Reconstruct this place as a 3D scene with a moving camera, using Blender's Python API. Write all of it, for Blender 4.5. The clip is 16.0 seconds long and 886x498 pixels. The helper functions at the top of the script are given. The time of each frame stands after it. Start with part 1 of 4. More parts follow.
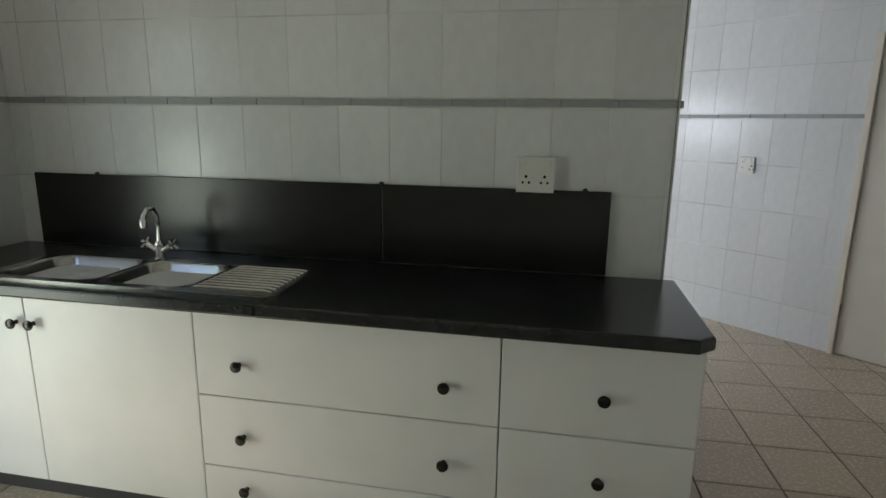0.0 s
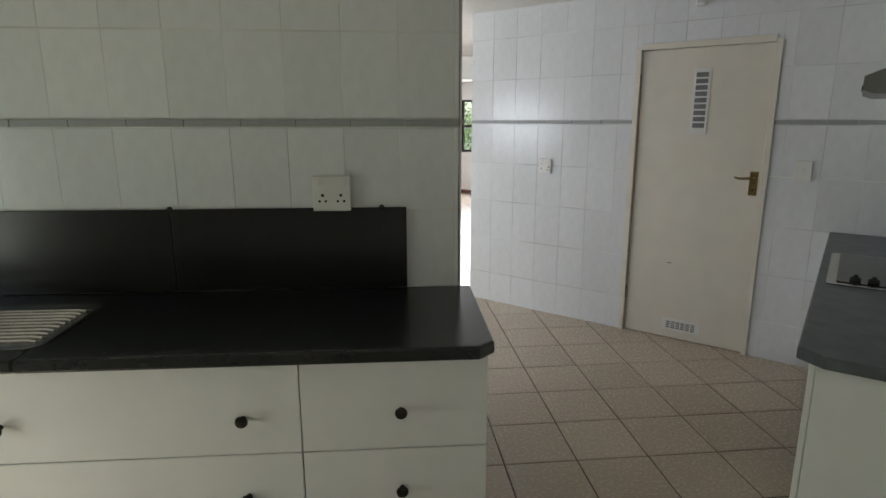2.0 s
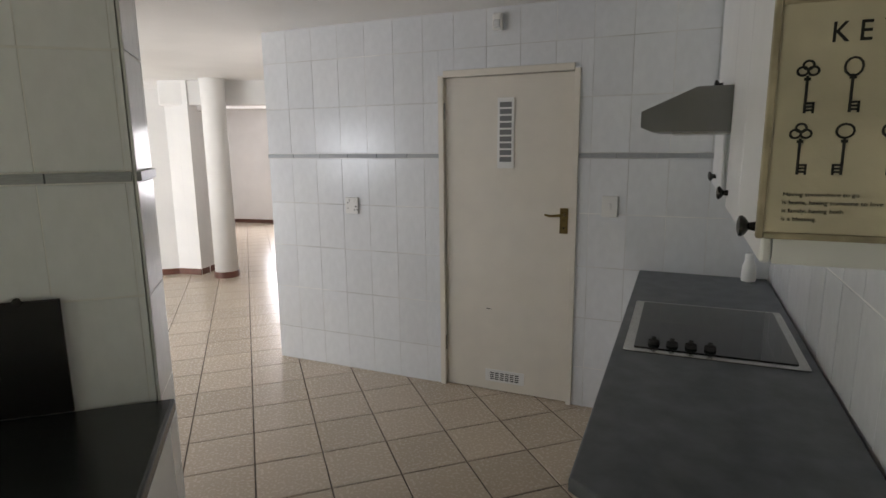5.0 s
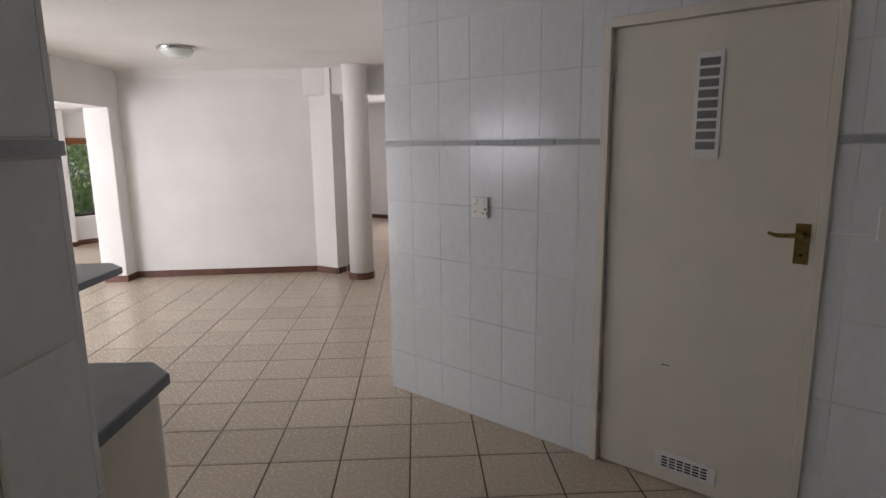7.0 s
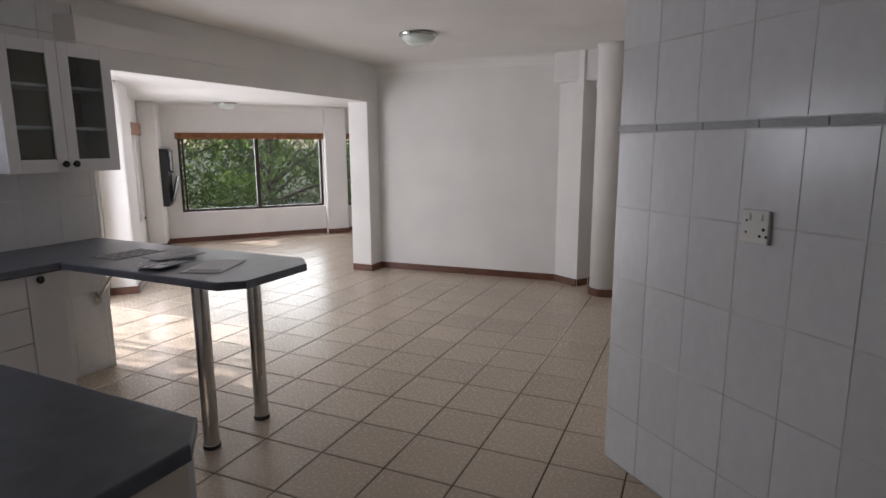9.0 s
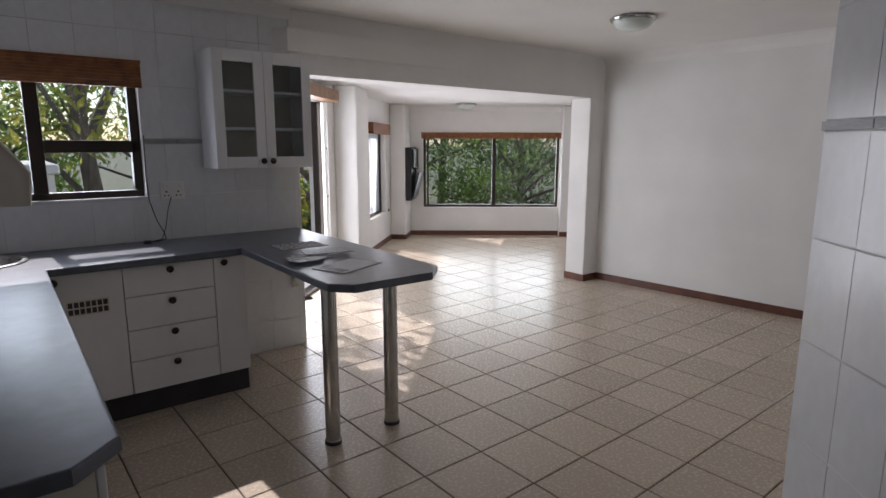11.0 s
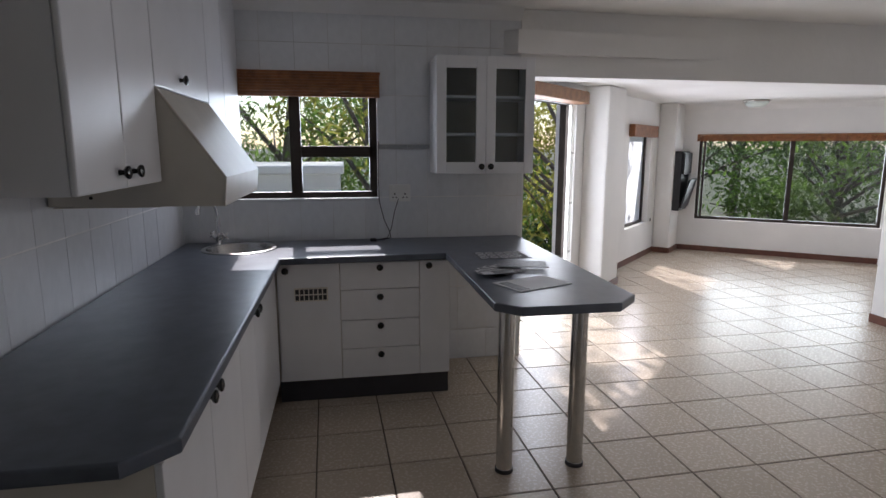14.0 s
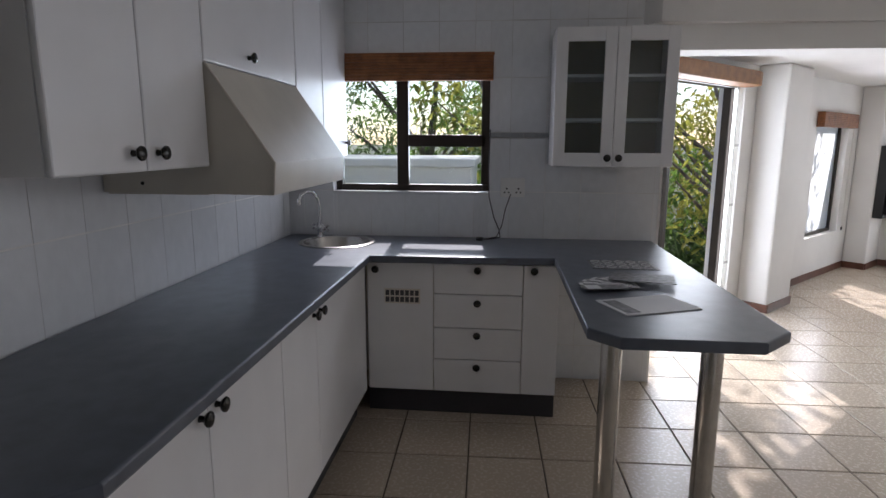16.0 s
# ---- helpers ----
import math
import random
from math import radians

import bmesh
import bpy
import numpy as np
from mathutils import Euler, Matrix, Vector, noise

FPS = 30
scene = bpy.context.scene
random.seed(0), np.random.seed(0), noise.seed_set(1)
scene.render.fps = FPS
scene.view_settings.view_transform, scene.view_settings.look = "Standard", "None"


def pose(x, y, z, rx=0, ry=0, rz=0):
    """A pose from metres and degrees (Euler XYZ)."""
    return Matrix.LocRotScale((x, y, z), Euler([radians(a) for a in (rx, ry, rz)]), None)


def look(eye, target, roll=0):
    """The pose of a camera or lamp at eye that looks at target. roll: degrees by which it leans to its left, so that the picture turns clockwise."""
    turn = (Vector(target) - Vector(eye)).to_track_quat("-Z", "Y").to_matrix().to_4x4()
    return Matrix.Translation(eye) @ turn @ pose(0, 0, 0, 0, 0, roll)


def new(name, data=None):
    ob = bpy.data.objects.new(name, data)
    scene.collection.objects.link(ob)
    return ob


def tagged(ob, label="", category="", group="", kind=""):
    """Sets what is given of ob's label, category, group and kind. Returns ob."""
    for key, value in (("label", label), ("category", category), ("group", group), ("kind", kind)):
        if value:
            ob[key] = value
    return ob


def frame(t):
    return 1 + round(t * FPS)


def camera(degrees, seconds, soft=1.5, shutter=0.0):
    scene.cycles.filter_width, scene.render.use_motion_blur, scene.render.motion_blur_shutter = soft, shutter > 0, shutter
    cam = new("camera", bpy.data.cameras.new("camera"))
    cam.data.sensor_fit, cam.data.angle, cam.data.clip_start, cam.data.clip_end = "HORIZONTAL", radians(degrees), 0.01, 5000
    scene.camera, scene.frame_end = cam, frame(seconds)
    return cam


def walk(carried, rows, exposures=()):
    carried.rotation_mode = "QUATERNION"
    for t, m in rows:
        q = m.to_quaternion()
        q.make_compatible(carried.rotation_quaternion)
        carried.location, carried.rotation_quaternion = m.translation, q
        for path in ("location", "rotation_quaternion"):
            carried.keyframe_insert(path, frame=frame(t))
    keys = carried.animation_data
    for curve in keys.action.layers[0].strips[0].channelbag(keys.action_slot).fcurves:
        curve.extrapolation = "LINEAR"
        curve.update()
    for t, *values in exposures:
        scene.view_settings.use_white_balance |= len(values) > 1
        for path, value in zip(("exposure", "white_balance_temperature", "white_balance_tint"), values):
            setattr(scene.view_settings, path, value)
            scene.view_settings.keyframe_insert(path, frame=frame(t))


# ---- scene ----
cam = camera(75.3, 16.0)
PATH = [
    (0, (-0.003, -4.685, 1.474), (-0.379, -2.768, 1.046), 0.8),
    (0.5, (0.049, -4.68, 1.497), (-0.227, -2.748, 1.063), 0.7),
    (1, (0.105, -4.678, 1.499), (-0.04, -2.729, 1.076), 0.3),
    (1.5, (0.14, -4.678, 1.533), (0.151, -2.726, 1.098), 0.3),
    (2, (0.176, -4.69, 1.559), (0.324, -2.744, 1.124), 0.0),
    (2.5, (0.212, -4.681, 1.578), (0.49, -2.748, 1.143), -0.2),
    (3, (0.273, -4.65, 1.605), (0.67, -2.739, 1.17), -0.3),
    (3.5, (0.36, -4.606, 1.635), (0.866, -2.718, 1.213), -0.4),
    (4, (0.476, -4.523, 1.65), (1.058, -2.649, 1.267), -0.5),
    (4.2, (0.531, -4.476, 1.646), (1.125, -2.602, 1.278), -0.6),
    (6.3, (1.038, -3.559, 1.604), (1.408, -1.629, 1.233), -1.0),
    (6.5, (1.062, -3.463, 1.593), (1.346, -1.518, 1.223), -0.8),
    (7, (1.073, -3.229, 1.552), (1.11, -1.263, 1.19), -0.7),
    (7.5, (1.071, -2.994, 1.533), (0.858, -1.039, 1.172), -0.7),
    (8, (1.074, -2.767, 1.519), (0.65, -0.845, 1.16), -0.5),
    (8.5, (1.137, -2.543, 1.502), (0.484, -0.686, 1.146), -0.4),
    (9, (1.209, -2.358, 1.485), (0.36, -0.582, 1.131), -0.3),
    (9.5, (1.293, -2.15, 1.477), (0.241, -0.486, 1.125), -0.2),
    (10, (1.405, -1.983, 1.489), (0.16, -0.459, 1.135), -0.3),
    (10.2, (1.451, -1.922, 1.491), (0.13, -0.462, 1.138), -0.1),
    (12.3, (1.501, -1.352, 1.494), (-0.281, -0.514, 1.143), -0.3),
    (12.5, (1.476, -1.322, 1.489), (-0.331, -0.54, 1.141), -0.2),
    (13, (1.458, -1.264, 1.505), (-0.408, -0.636, 1.156), -0.1),
    (13.5, (1.446, -1.218, 1.513), (-0.466, -0.747, 1.165), -0.1),
    (14, (1.427, -1.168, 1.513), (-0.514, -0.831, 1.164), 0.1),
    (14.5, (1.397, -1.097, 1.499), (-0.562, -0.895, 1.15), 0.1),
    (15, (1.292, -1.018, 1.479), (-0.677, -0.952, 1.129), -0.0),
    (15.5, (1.148, -0.935, 1.473), (-0.819, -1.013, 1.12), 0.0),
    (16, (1.03, -0.864, 1.468), (-0.928, -1.058, 1.106), 0.2),
]

EXPOSURES = [(0, 1.45, 6050, 13), (4, 1.55, 6450, 15), (6.5, 1.0, 6450, 22), (8, 0.4, 6350, 24), (9, 0.12, 6300, 23), (12.5, 0.0, 6050, 22), (16, 0.2, 6000, 20)]
walk(cam, [(t, look(eye, target, roll)) for t, eye, target, roll in PATH], EXPOSURES)

# ---------------- light ----------------
SUN_WAY = Vector((1.0, 0.07, -0.95)).normalized()
world = bpy.data.worlds.new("sky")
scene.world = world
world.use_nodes = True
wn = world.node_tree.nodes
sky = wn.new("ShaderNodeTexSky")
sky.sky_type, sky.sun_disc = 'NISHITA', False
sky.sun_elevation = math.asin(-SUN_WAY.z)
sky.sun_rotation = math.atan2(-SUN_WAY.x, -SUN_WAY.y)
world.node_tree.links.new(sky.outputs[0], wn["Background"].inputs[0])
wn["Background"].inputs[1].default_value = 0.15
sun = new("sun", bpy.data.lights.new("sun", 'SUN'))
sun.data.energy, sun.data.angle, sun.data.color = 5.0, radians(0.5), (1, 0.95, 0.86)
sun.matrix_world = look((-20, -6, 18), Vector((-20, -6, 18)) + SUN_WAY)


def window_light(x, y, z, rz, w, h, power, colour):
    d = bpy.data.lights.new("window_light", 'AREA')
    d.shape, d.size, d.size_y, d.energy, d.color = 'RECTANGLE', w, h, power, colour
    o = new("window_light", d)
    o.matrix_world = pose(x, y, z, 90, 0, rz)
    return o


# an area lamp looks along its local -Z; rz turns it about the upright
window_light(-2.80, -1.40, 1.55, -90, 0.85, 0.62, 10, (0.88, 0.95, 1.0))
window_light(-3.75, 0.62, 1.0, -45, 1.7, 1.85, 50, (0.95, 1.0, 0.97))
window_light(-5.95, 5.35, 1.08, -135, 2.2, 1.15, 40, (0.96, 1.0, 0.96))
window_light(-4.95, 2.32, 1.1, -45, 0.8, 1.2, 12, (1, 1, 1))
window_light(-2.74, -3.95, 0.72, -90, 0.86, 1.25, 6, (0.93, 1.0, 0.80))
window_light(1.6, 7.7, 1.3, 148, 2.0, 1.2, 30, (1, 1, 1))


# ---------------- materials ----------------
def mat(name, colour, rough=0.5, metal=0.0, vary=0.1, scale=6.0, bump=0.05, bscale=40.0, per=0.0, spec=0.5, colour2=None, coat=0.0):
    m = bpy.data.materials.new(name)
    m.use_nodes = True
    nt = m.node_tree
    b = nt.nodes["Principled BSDF"]
    b.inputs["Roughness"].default_value, b.inputs["Metallic"].default_value = rough, metal
    b.inputs["Specular IOR Level"].default_value = spec
    b.inputs["Coat Weight"].default_value = coat
    tc = nt.nodes.new("ShaderNodeTexCoord")
    n1 = nt.nodes.new("ShaderNodeTexNoise")
    n1.inputs["Scale"].default_value, n1.inputs["Detail"].default_value = scale, 3
    nt.links.new(tc.outputs["Object"], n1.inputs["Vector"])
    n2 = nt.nodes.new("ShaderNodeTexNoise")
    n2.inputs["Scale"].default_value, n2.inputs["Detail"].default_value = bscale, 4
    nt.links.new(tc.outputs["Object"], n2.inputs["Vector"])
    ramp = nt.nodes.new("ShaderNodeValToRGB")
    c2 = colour2 or tuple(c * (1 - vary) for c in colour)
    c1 = colour if colour2 else tuple(min(1, c * (1 + vary * 0.5)) for c in colour)
    ramp.color_ramp.elements[0].position, ramp.color_ramp.elements[1].position = 0.32, 0.68
    ramp.color_ramp.elements[0].color, ramp.color_ramp.elements[1].color = (*c2, 1), (*c1, 1)
    nt.links.new(n1.outputs["Fac"], ramp.inputs["Fac"])
    out = ramp.outputs["Color"]
    if per:
        info = nt.nodes.new("ShaderNodeObjectInfo")
        mp = nt.nodes.new("ShaderNodeMapRange")
        mp.inputs["To Min"].default_value, mp.inputs["To Max"].default_value = 1 - per, 1 + per
        nt.links.new(info.outputs["Random"], mp.inputs["Value"])
        hsv = nt.nodes.new("ShaderNodeHueSaturation")
        nt.links.new(mp.outputs["Result"], hsv.inputs["Value"])
        nt.links.new(out, hsv.inputs["Color"])
        out = hsv.outputs["Color"]
    nt.links.new(out, b.inputs["Base Color"])
    rr = nt.nodes.new("ShaderNodeMapRange")
    rr.inputs["To Min"].default_value, rr.inputs["To Max"].default_value = max(0.02, rough - 0.03), min(1, rough + 0.03)
    nt.links.new(n2.outputs["Fac"], rr.inputs["Value"])
    nt.links.new(rr.outputs["Result"], b.inputs["Roughness"])
    if bump:
        bp = nt.nodes.new("ShaderNodeBump")
        bp.inputs["Strength"].default_value, bp.inputs["Distance"].default_value = bump, 0.01
        nt.links.new(n2.outputs["Fac"], bp.inputs["Height"])
        nt.links.new(bp.outputs["Normal"], b.inputs["Normal"])
    return m


PLASTER = mat("white_plaster", (0.80, 0.79, 0.77), 0.7, vary=0.05, scale=2, bump=0.25, bscale=14)
CEIL = mat("ceiling_paint", (0.80, 0.79, 0.77), 0.75, vary=0.05, scale=1.5, bump=0.1, bscale=20)
WTILE = mat("white_glazed_tile", (0.74, 0.75, 0.76), 0.2, vary=0.04, scale=5, bump=0.06, bscale=9, per=0.035)
WGROUT = mat("wall_grout", (0.72, 0.71, 0.69), 0.6, vary=0.36, scale=2.2)
RAIL = mat("grey_tile_strip", (0.36, 0.37, 0.38), 0.35, vary=0.15, bump=0.1)
FTILE = mat("beige_floor_tile", (0.53, 0.447, 0.352), 0.27, vary=0.0, scale=3, bump=0.0, bscale=60, per=0.06, colour2=(0.515, 0.432, 0.338))
FGROUT = mat("floor_grout", (0.085, 0.062, 0.045), 0.9, vary=0.3)
SKIRT = mat("brown_skirting", (0.13, 0.05, 0.032), 0.4, vary=0.25, scale=10)
BLACKTOP = mat("black_worktop", (0.012, 0.013, 0.014), 0.26, scale=22, bump=0.006, bscale=60, colour2=(0.017, 0.019, 0.019))
BLACKSPL = mat("black_splashback", (0.010, 0.009, 0.009), 0.25, vary=0.3, bump=0.0, bscale=3)
BLUETOP = mat("slate_blue_worktop", (0.115, 0.13, 0.16), 0.34, scale=14, bump=0.02, bscale=150, colour2=(0.085, 0.097, 0.12))
GREYTOP = mat("slate_grey_worktop", (0.13, 0.14, 0.16), 0.36, scale=12, bump=0.02, bscale=150, colour2=(0.08, 0.09, 0.105))
WHITE = mat("white_melamine", (0.78, 0.78, 0.785), 0.34, vary=0.03, bump=0.02, bscale=8)
CREAM = mat("cream_melamine", (0.72, 0.67, 0.58), 0.4, vary=0.05, bump=0.03, bscale=8)
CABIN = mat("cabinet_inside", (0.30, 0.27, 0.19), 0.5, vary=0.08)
DOORP = mat("cream_door_paint", (0.74, 0.69, 0.60), 0.42, vary=0.04, bump=0.05, bscale=12)
PLINTH = mat("dark_plinth", (0.045, 0.042, 0.045), 0.5, vary=0.2)
KNOB = mat("dark_pewter_knob", (0.05, 0.048, 0.045), 0.22, 0.8, vary=0.3, scale=80)
STEEL = mat("brushed_steel", (0.55, 0.54, 0.52), 0.24, 1.0, vary=0.1, scale=20, bump=0.0)
CHROME = mat("chrome", (0.75, 0.75, 0.75), 0.08, 1.0, vary=0.03, bump=0)
BRASS = mat("worn_brass", (0.30, 0.22, 0.09), 0.3, 1.0, vary=0.3, scale=40)
BRONZE = mat("bronze_aluminium", (0.045, 0.035, 0.028), 0.4, 0.5, vary=0.2)
BLIND = mat("brown_wooden_blind", (0.27, 0.10, 0.033), 0.55, vary=0.35, scale=18, bump=0.2)
PLASTIC = mat("white_plastic", (0.78, 0.77, 0.74), 0.3, vary=0.03, bump=0)
DARK = mat("black_hole", (0.01, 0.01, 0.01), 0.6, bump=0)
HOBGLASS = mat("black_hob_glass", (0.008, 0.008, 0.009), 0.06, vary=0.1, bump=0)
HOOD = mat("hood_enamel", (0.60, 0.56, 0.48), 0.4, vary=0.06)
HOODM = mat("grey_hood_metal", (0.22, 0.22, 0.22), 0.35, 0.6, vary=0.1)
IRON = mat("black_iron", (0.016, 0.016, 0.017), 0.45, 0.3, vary=0.3)
INK = mat("black_ink", (0.02, 0.018, 0.016), 0.7, vary=0.4, scale=60)
BOARD = mat("aged_cream_board", (0.60, 0.54, 0.40), 0.7, vary=0.25, scale=5, bump=0.15)
BOARDFR = mat("aged_frame", (0.42, 0.36, 0.25), 0.7, vary=0.4, scale=12, bump=0.2)
PAPER = mat("paper", (0.62, 0.62, 0.63), 0.6, vary=0.05)
PAPERG = mat("grey_print", (0.20, 0.20, 0.21), 0.5, vary=0.5, scale=40)
WOODV = mat("pelmet_wood", (0.24, 0.11, 0.04), 0.5, vary=0.3, scale=15, bump=0.1)
GROUND = mat("garden_ground", (0.10, 0.11, 0.05), 0.9, vary=0.5, scale=1.5, bump=0.5)
OUTWALL = mat("white_outside_wall", (0.75, 0.74, 0.70), 0.8, vary=0.08, scale=1)
BARK = mat("grey_bark", (0.16, 0.13, 0.10), 0.9, vary=0.4, bump=0.5)
LEAF_A = mat("leaf_green", (0.19, 0.31, 0.06), 0.4, vary=0.55, scale=1.2, bump=0, per=0.2)
LEAF_B = mat("leaf_dark", (0.11, 0.18, 0.06), 0.45, vary=0.55, scale=1.2, bump=0, per=0.2)
LEAF_C = mat("leaf_yellow", (0.36, 0.36, 0.07), 0.45, vary=0.5, scale=1.0, bump=0, per=0.2)
for lm in (LEAF_A, LEAF_B, LEAF_C):
    nt = lm.node_tree
    tl, mx = nt.nodes.new("ShaderNodeBsdfTranslucent"), nt.nodes.new("ShaderNodeMixShader")
    mx.inputs[0].default_value = 0.65
    pb = nt.nodes["Principled BSDF"]
    nt.links.new(pb.inputs["Base Color"].links[0].from_socket, tl.inputs["Color"])
    nt.links.new(pb.outputs[0], mx.inputs[1])
    nt.links.new(tl.outputs[0], mx.inputs[2])
    nt.links.new(mx.outputs[0], nt.nodes["Material Output"].inputs[0])
LAMPGLASS = mat("frosted_lamp_glass", (0.72, 0.80, 0.76), 0.15, vary=0.05, bump=0)


def glass(name, rough=0.0, tint=(1, 1, 1)):
    m = bpy.data.materials.new(name)
    m.use_nodes = True
    nt = m.node_tree
    nt.nodes.remove(nt.nodes["Principled BSDF"])
    tr, gl, mx = (nt.nodes.new(k) for k in ("ShaderNodeBsdfTransparent", "ShaderNodeBsdfGlossy", "ShaderNodeMixShader"))
    fr = nt.nodes.new("ShaderNodeFresnel")
    fr.inputs["IOR"].default_value = 1.45
    tr.inputs["Color"].default_value = (*tint, 1)
    gl.inputs["Roughness"].default_value = rough
    nt.links.new(fr.outputs[0], mx.inputs[0])
    nt.links.new(tr.outputs[0], mx.inputs[1])
    nt.links.new(gl.outputs[0], mx.inputs[2])
    nt.links.new(mx.outputs[0], nt.nodes["Material Output"].inputs[0])
    return m


FROST = mat("frosted_glass", (0.85, 0.87, 0.88), 0.3, vary=0.03, bump=0)
_n = FROST.node_tree
_t, _x = _n.nodes.new("ShaderNodeBsdfTranslucent"), _n.nodes.new("ShaderNodeMixShader")
_t.inputs["Color"].default_value, _x.inputs[0].default_value = (0.85, 0.87, 0.88, 1), 0.8
_n.links.new(_n.nodes["Principled BSDF"].outputs[0], _x.inputs[1])
_n.links.new(_t.outputs[0], _x.inputs[2])
_n.links.new(_x.outputs[0], _n.nodes["Material Output"].inputs[0])
GLASS = glass("window_glass", 0.0, (0.93, 0.96, 0.95))

# ---------------- mesh helpers ----------------
I4 = Matrix.Identity(4)
RM = pose(1.30, -3.15, 0, 0, 0, 49)     # angled kitchen run: x along it, y into the room
HM = RM @ pose(0.03, -0.05, 0, 0, 0, 1.3)          # the hob worktop on it
LM = pose(-5.285, 2.285, 0, 0, 0, 135)    # angled living room: x along the outside wall, -y into the room


def mesh(bm, name, material):
    me = bpy.data.meshes.new(name)
    bmesh.ops.recalc_face_normals(bm, faces=bm.faces)
    bm.to_mesh(me)
    bm.free()
    me.materials.append(material)
    return me


def part(name, bm, material, parent, label="", smooth=False):
    me = mesh(bm, name, material)
    if smooth:
        for p in me.polygons:
            p.use_smooth = True
        me.set_sharp_from_angle(angle=radians(40))
    o = new(name, me)
    o.parent = parent
    if label:
        o["label"] = label
    return o


def thing(name, m, label, category, group="", kind=""):
    o = new(name)
    o.matrix_world = m
    o.empty_display_size = 0.1
    return tagged(o, label, category, group, kind)


def structure(name, bm, material, label, category, m=I4):
    o = new(name, mesh(bm, name, material))
    o.matrix_world = m
    return tagged(o, label, category, kind="structure")


def box(x0, x1, y0, y1, z0, z1, bevel=0.0, bm=None, m=None):
    own = bmesh.new()
    bmesh.ops.create_cube(own, size=1)
    for v in own.verts:
        v.co = Vector(((x0 + x1) / 2 + v.co.x * (x1 - x0), (y0 + y1) / 2 + v.co.y * (y1 - y0), (z0 + z1) / 2 + v.co.z * (z1 - z0)))
    if bevel:
        bmesh.ops.bevel(own, geom=own.edges[:], offset=bevel, segments=2, affect='EDGES', profile=0.5)
    if m is not None:
        bmesh.ops.transform(own, matrix=m, verts=own.verts)
    if bm is None:
        return own
    return join(bm, own)


def join(bm, other):
    me = bpy.data.meshes.new("tmp")
    other.to_mesh(me)
    other.free()
    bm.from_mesh(me)
    bpy.data.meshes.remove(me)
    return bm


def prism(outline, z0, z1, bevel=0.0):
    bm = bmesh.new()
    f = bm.faces.new([bm.verts.new((x, y, z0)) for x, y in outline])
    r = bmesh.ops.extrude_face_region(bm, geom=[f])
    for v in r["geom"]:
        if isinstance(v, bmesh.types.BMVert):
            v.co.z = z1
    if bevel:
        es = [e for e in bm.edges if abs(e.verts[0].co.z - e.verts[1].co.z) < 1e-6]
        bmesh.ops.bevel(bm, geom=es, offset=bevel, segments=3, affect='EDGES', profile=0.5)
    return bm


def prism_hole(outline, hole, z0, z1):
    """A slab with a round hole through it."""
    bm = bmesh.new()
    es = []
    for loop in (outline, hole):
        vs = [bm.verts.new((x, y, z1)) for x, y in loop]
        es += [bm.edges.new((vs[k], vs[(k + 1) % len(vs)])) for k in range(len(vs))]
    bmesh.ops.triangle_fill(bm, edges=es, use_beauty=True, use_dissolve=False)
    r = bmesh.ops.extrude_face_region(bm, geom=bm.faces[:])
    for v in r["geom"]:
        if isinstance(v, bmesh.types.BMVert):
            v.co.z = z0
    return bm


def lathe(profile, segs=16, m=None, bm=None):
    own = bmesh.new()
    rings = []
    for r, z in profile:
        if r < 1e-5:
            rings.append([own.verts.new((0, 0, z))])
        else:
            rings.append([own.verts.new((r * math.cos(2 * math.pi * k / segs), r * math.sin(2 * math.pi * k / segs), z)) for k in range(segs)])
    for a, b in zip(rings, rings[1:]):
        for k in range(segs):
            vs = [a[k % len(a)], a[(k + 1) % len(a)], b[(k + 1) % len(b)], b[k % len(b)]]
            u = []
            for v in vs:
                if v not in u:
                    u.append(v)
            if len(u) > 2:
                own.faces.new(u)
    if m is not None:
        bmesh.ops.transform(own, matrix=m, verts=own.verts)
    return own if bm is None else join(bm, own)


def tube(points, r, segs=8, bm=None):
    own = bmesh.new()
    pts = [Vector(p) for p in points]
    rings = []
    for i, p in enumerate(pts):
        d = (pts[min(i + 1, len(pts) - 1)] - pts[max(i - 1, 0)]).normalized()
        a = d.orthogonal().normalized() if not rings else (last - d * last.dot(d)).normalized()
        last = a
        b = d.cross(a)
        rr = r[i] if isinstance(r, (list, tuple)) else r
        rings.append([own.verts.new(p + a * rr * math.cos(2 * math.pi * k / segs) + b * rr * math.sin(2 * math.pi * k / segs)) for k in range(segs)])
    for a, b in zip(rings, rings[1:]):
        for k in range(segs):
            own.faces.new((a[k], a[(k + 1) % segs], b[(k + 1) % segs], b[k]))
    own.faces.new(rings[0][::-1])
    own.faces.new(rings[-1])
    return own if bm is None else join(bm, own)


def wall_bm(length, thick, z0, z1, holes=()):
    """A wall along +x, inner face at y = 0, thickness towards -y; holes are (x0, x1, z0, z1)."""
    bm = bmesh.new()
    xs = sorted({0, length, *[h[0] for h in holes], *[h[1] for h in holes]})
    for a, b in zip(xs, xs[1:]):
        spans = [(z0, z1)]
        for h in holes:
            if h[0] <= a + 1e-6 and h[1] >= b - 1e-6:
                spans = [s for lo, hi in spans for s in ((lo, min(hi, h[2])), (max(lo, h[3]), hi)) if s[1] - s[0] > 1e-4]
        for lo, hi in spans:
            box(a, b, -thick, 0, lo, hi, bm=bm)
    bmesh.ops.remove_doubles(bm, verts=bm.verts, dist=1e-5)
    return bm


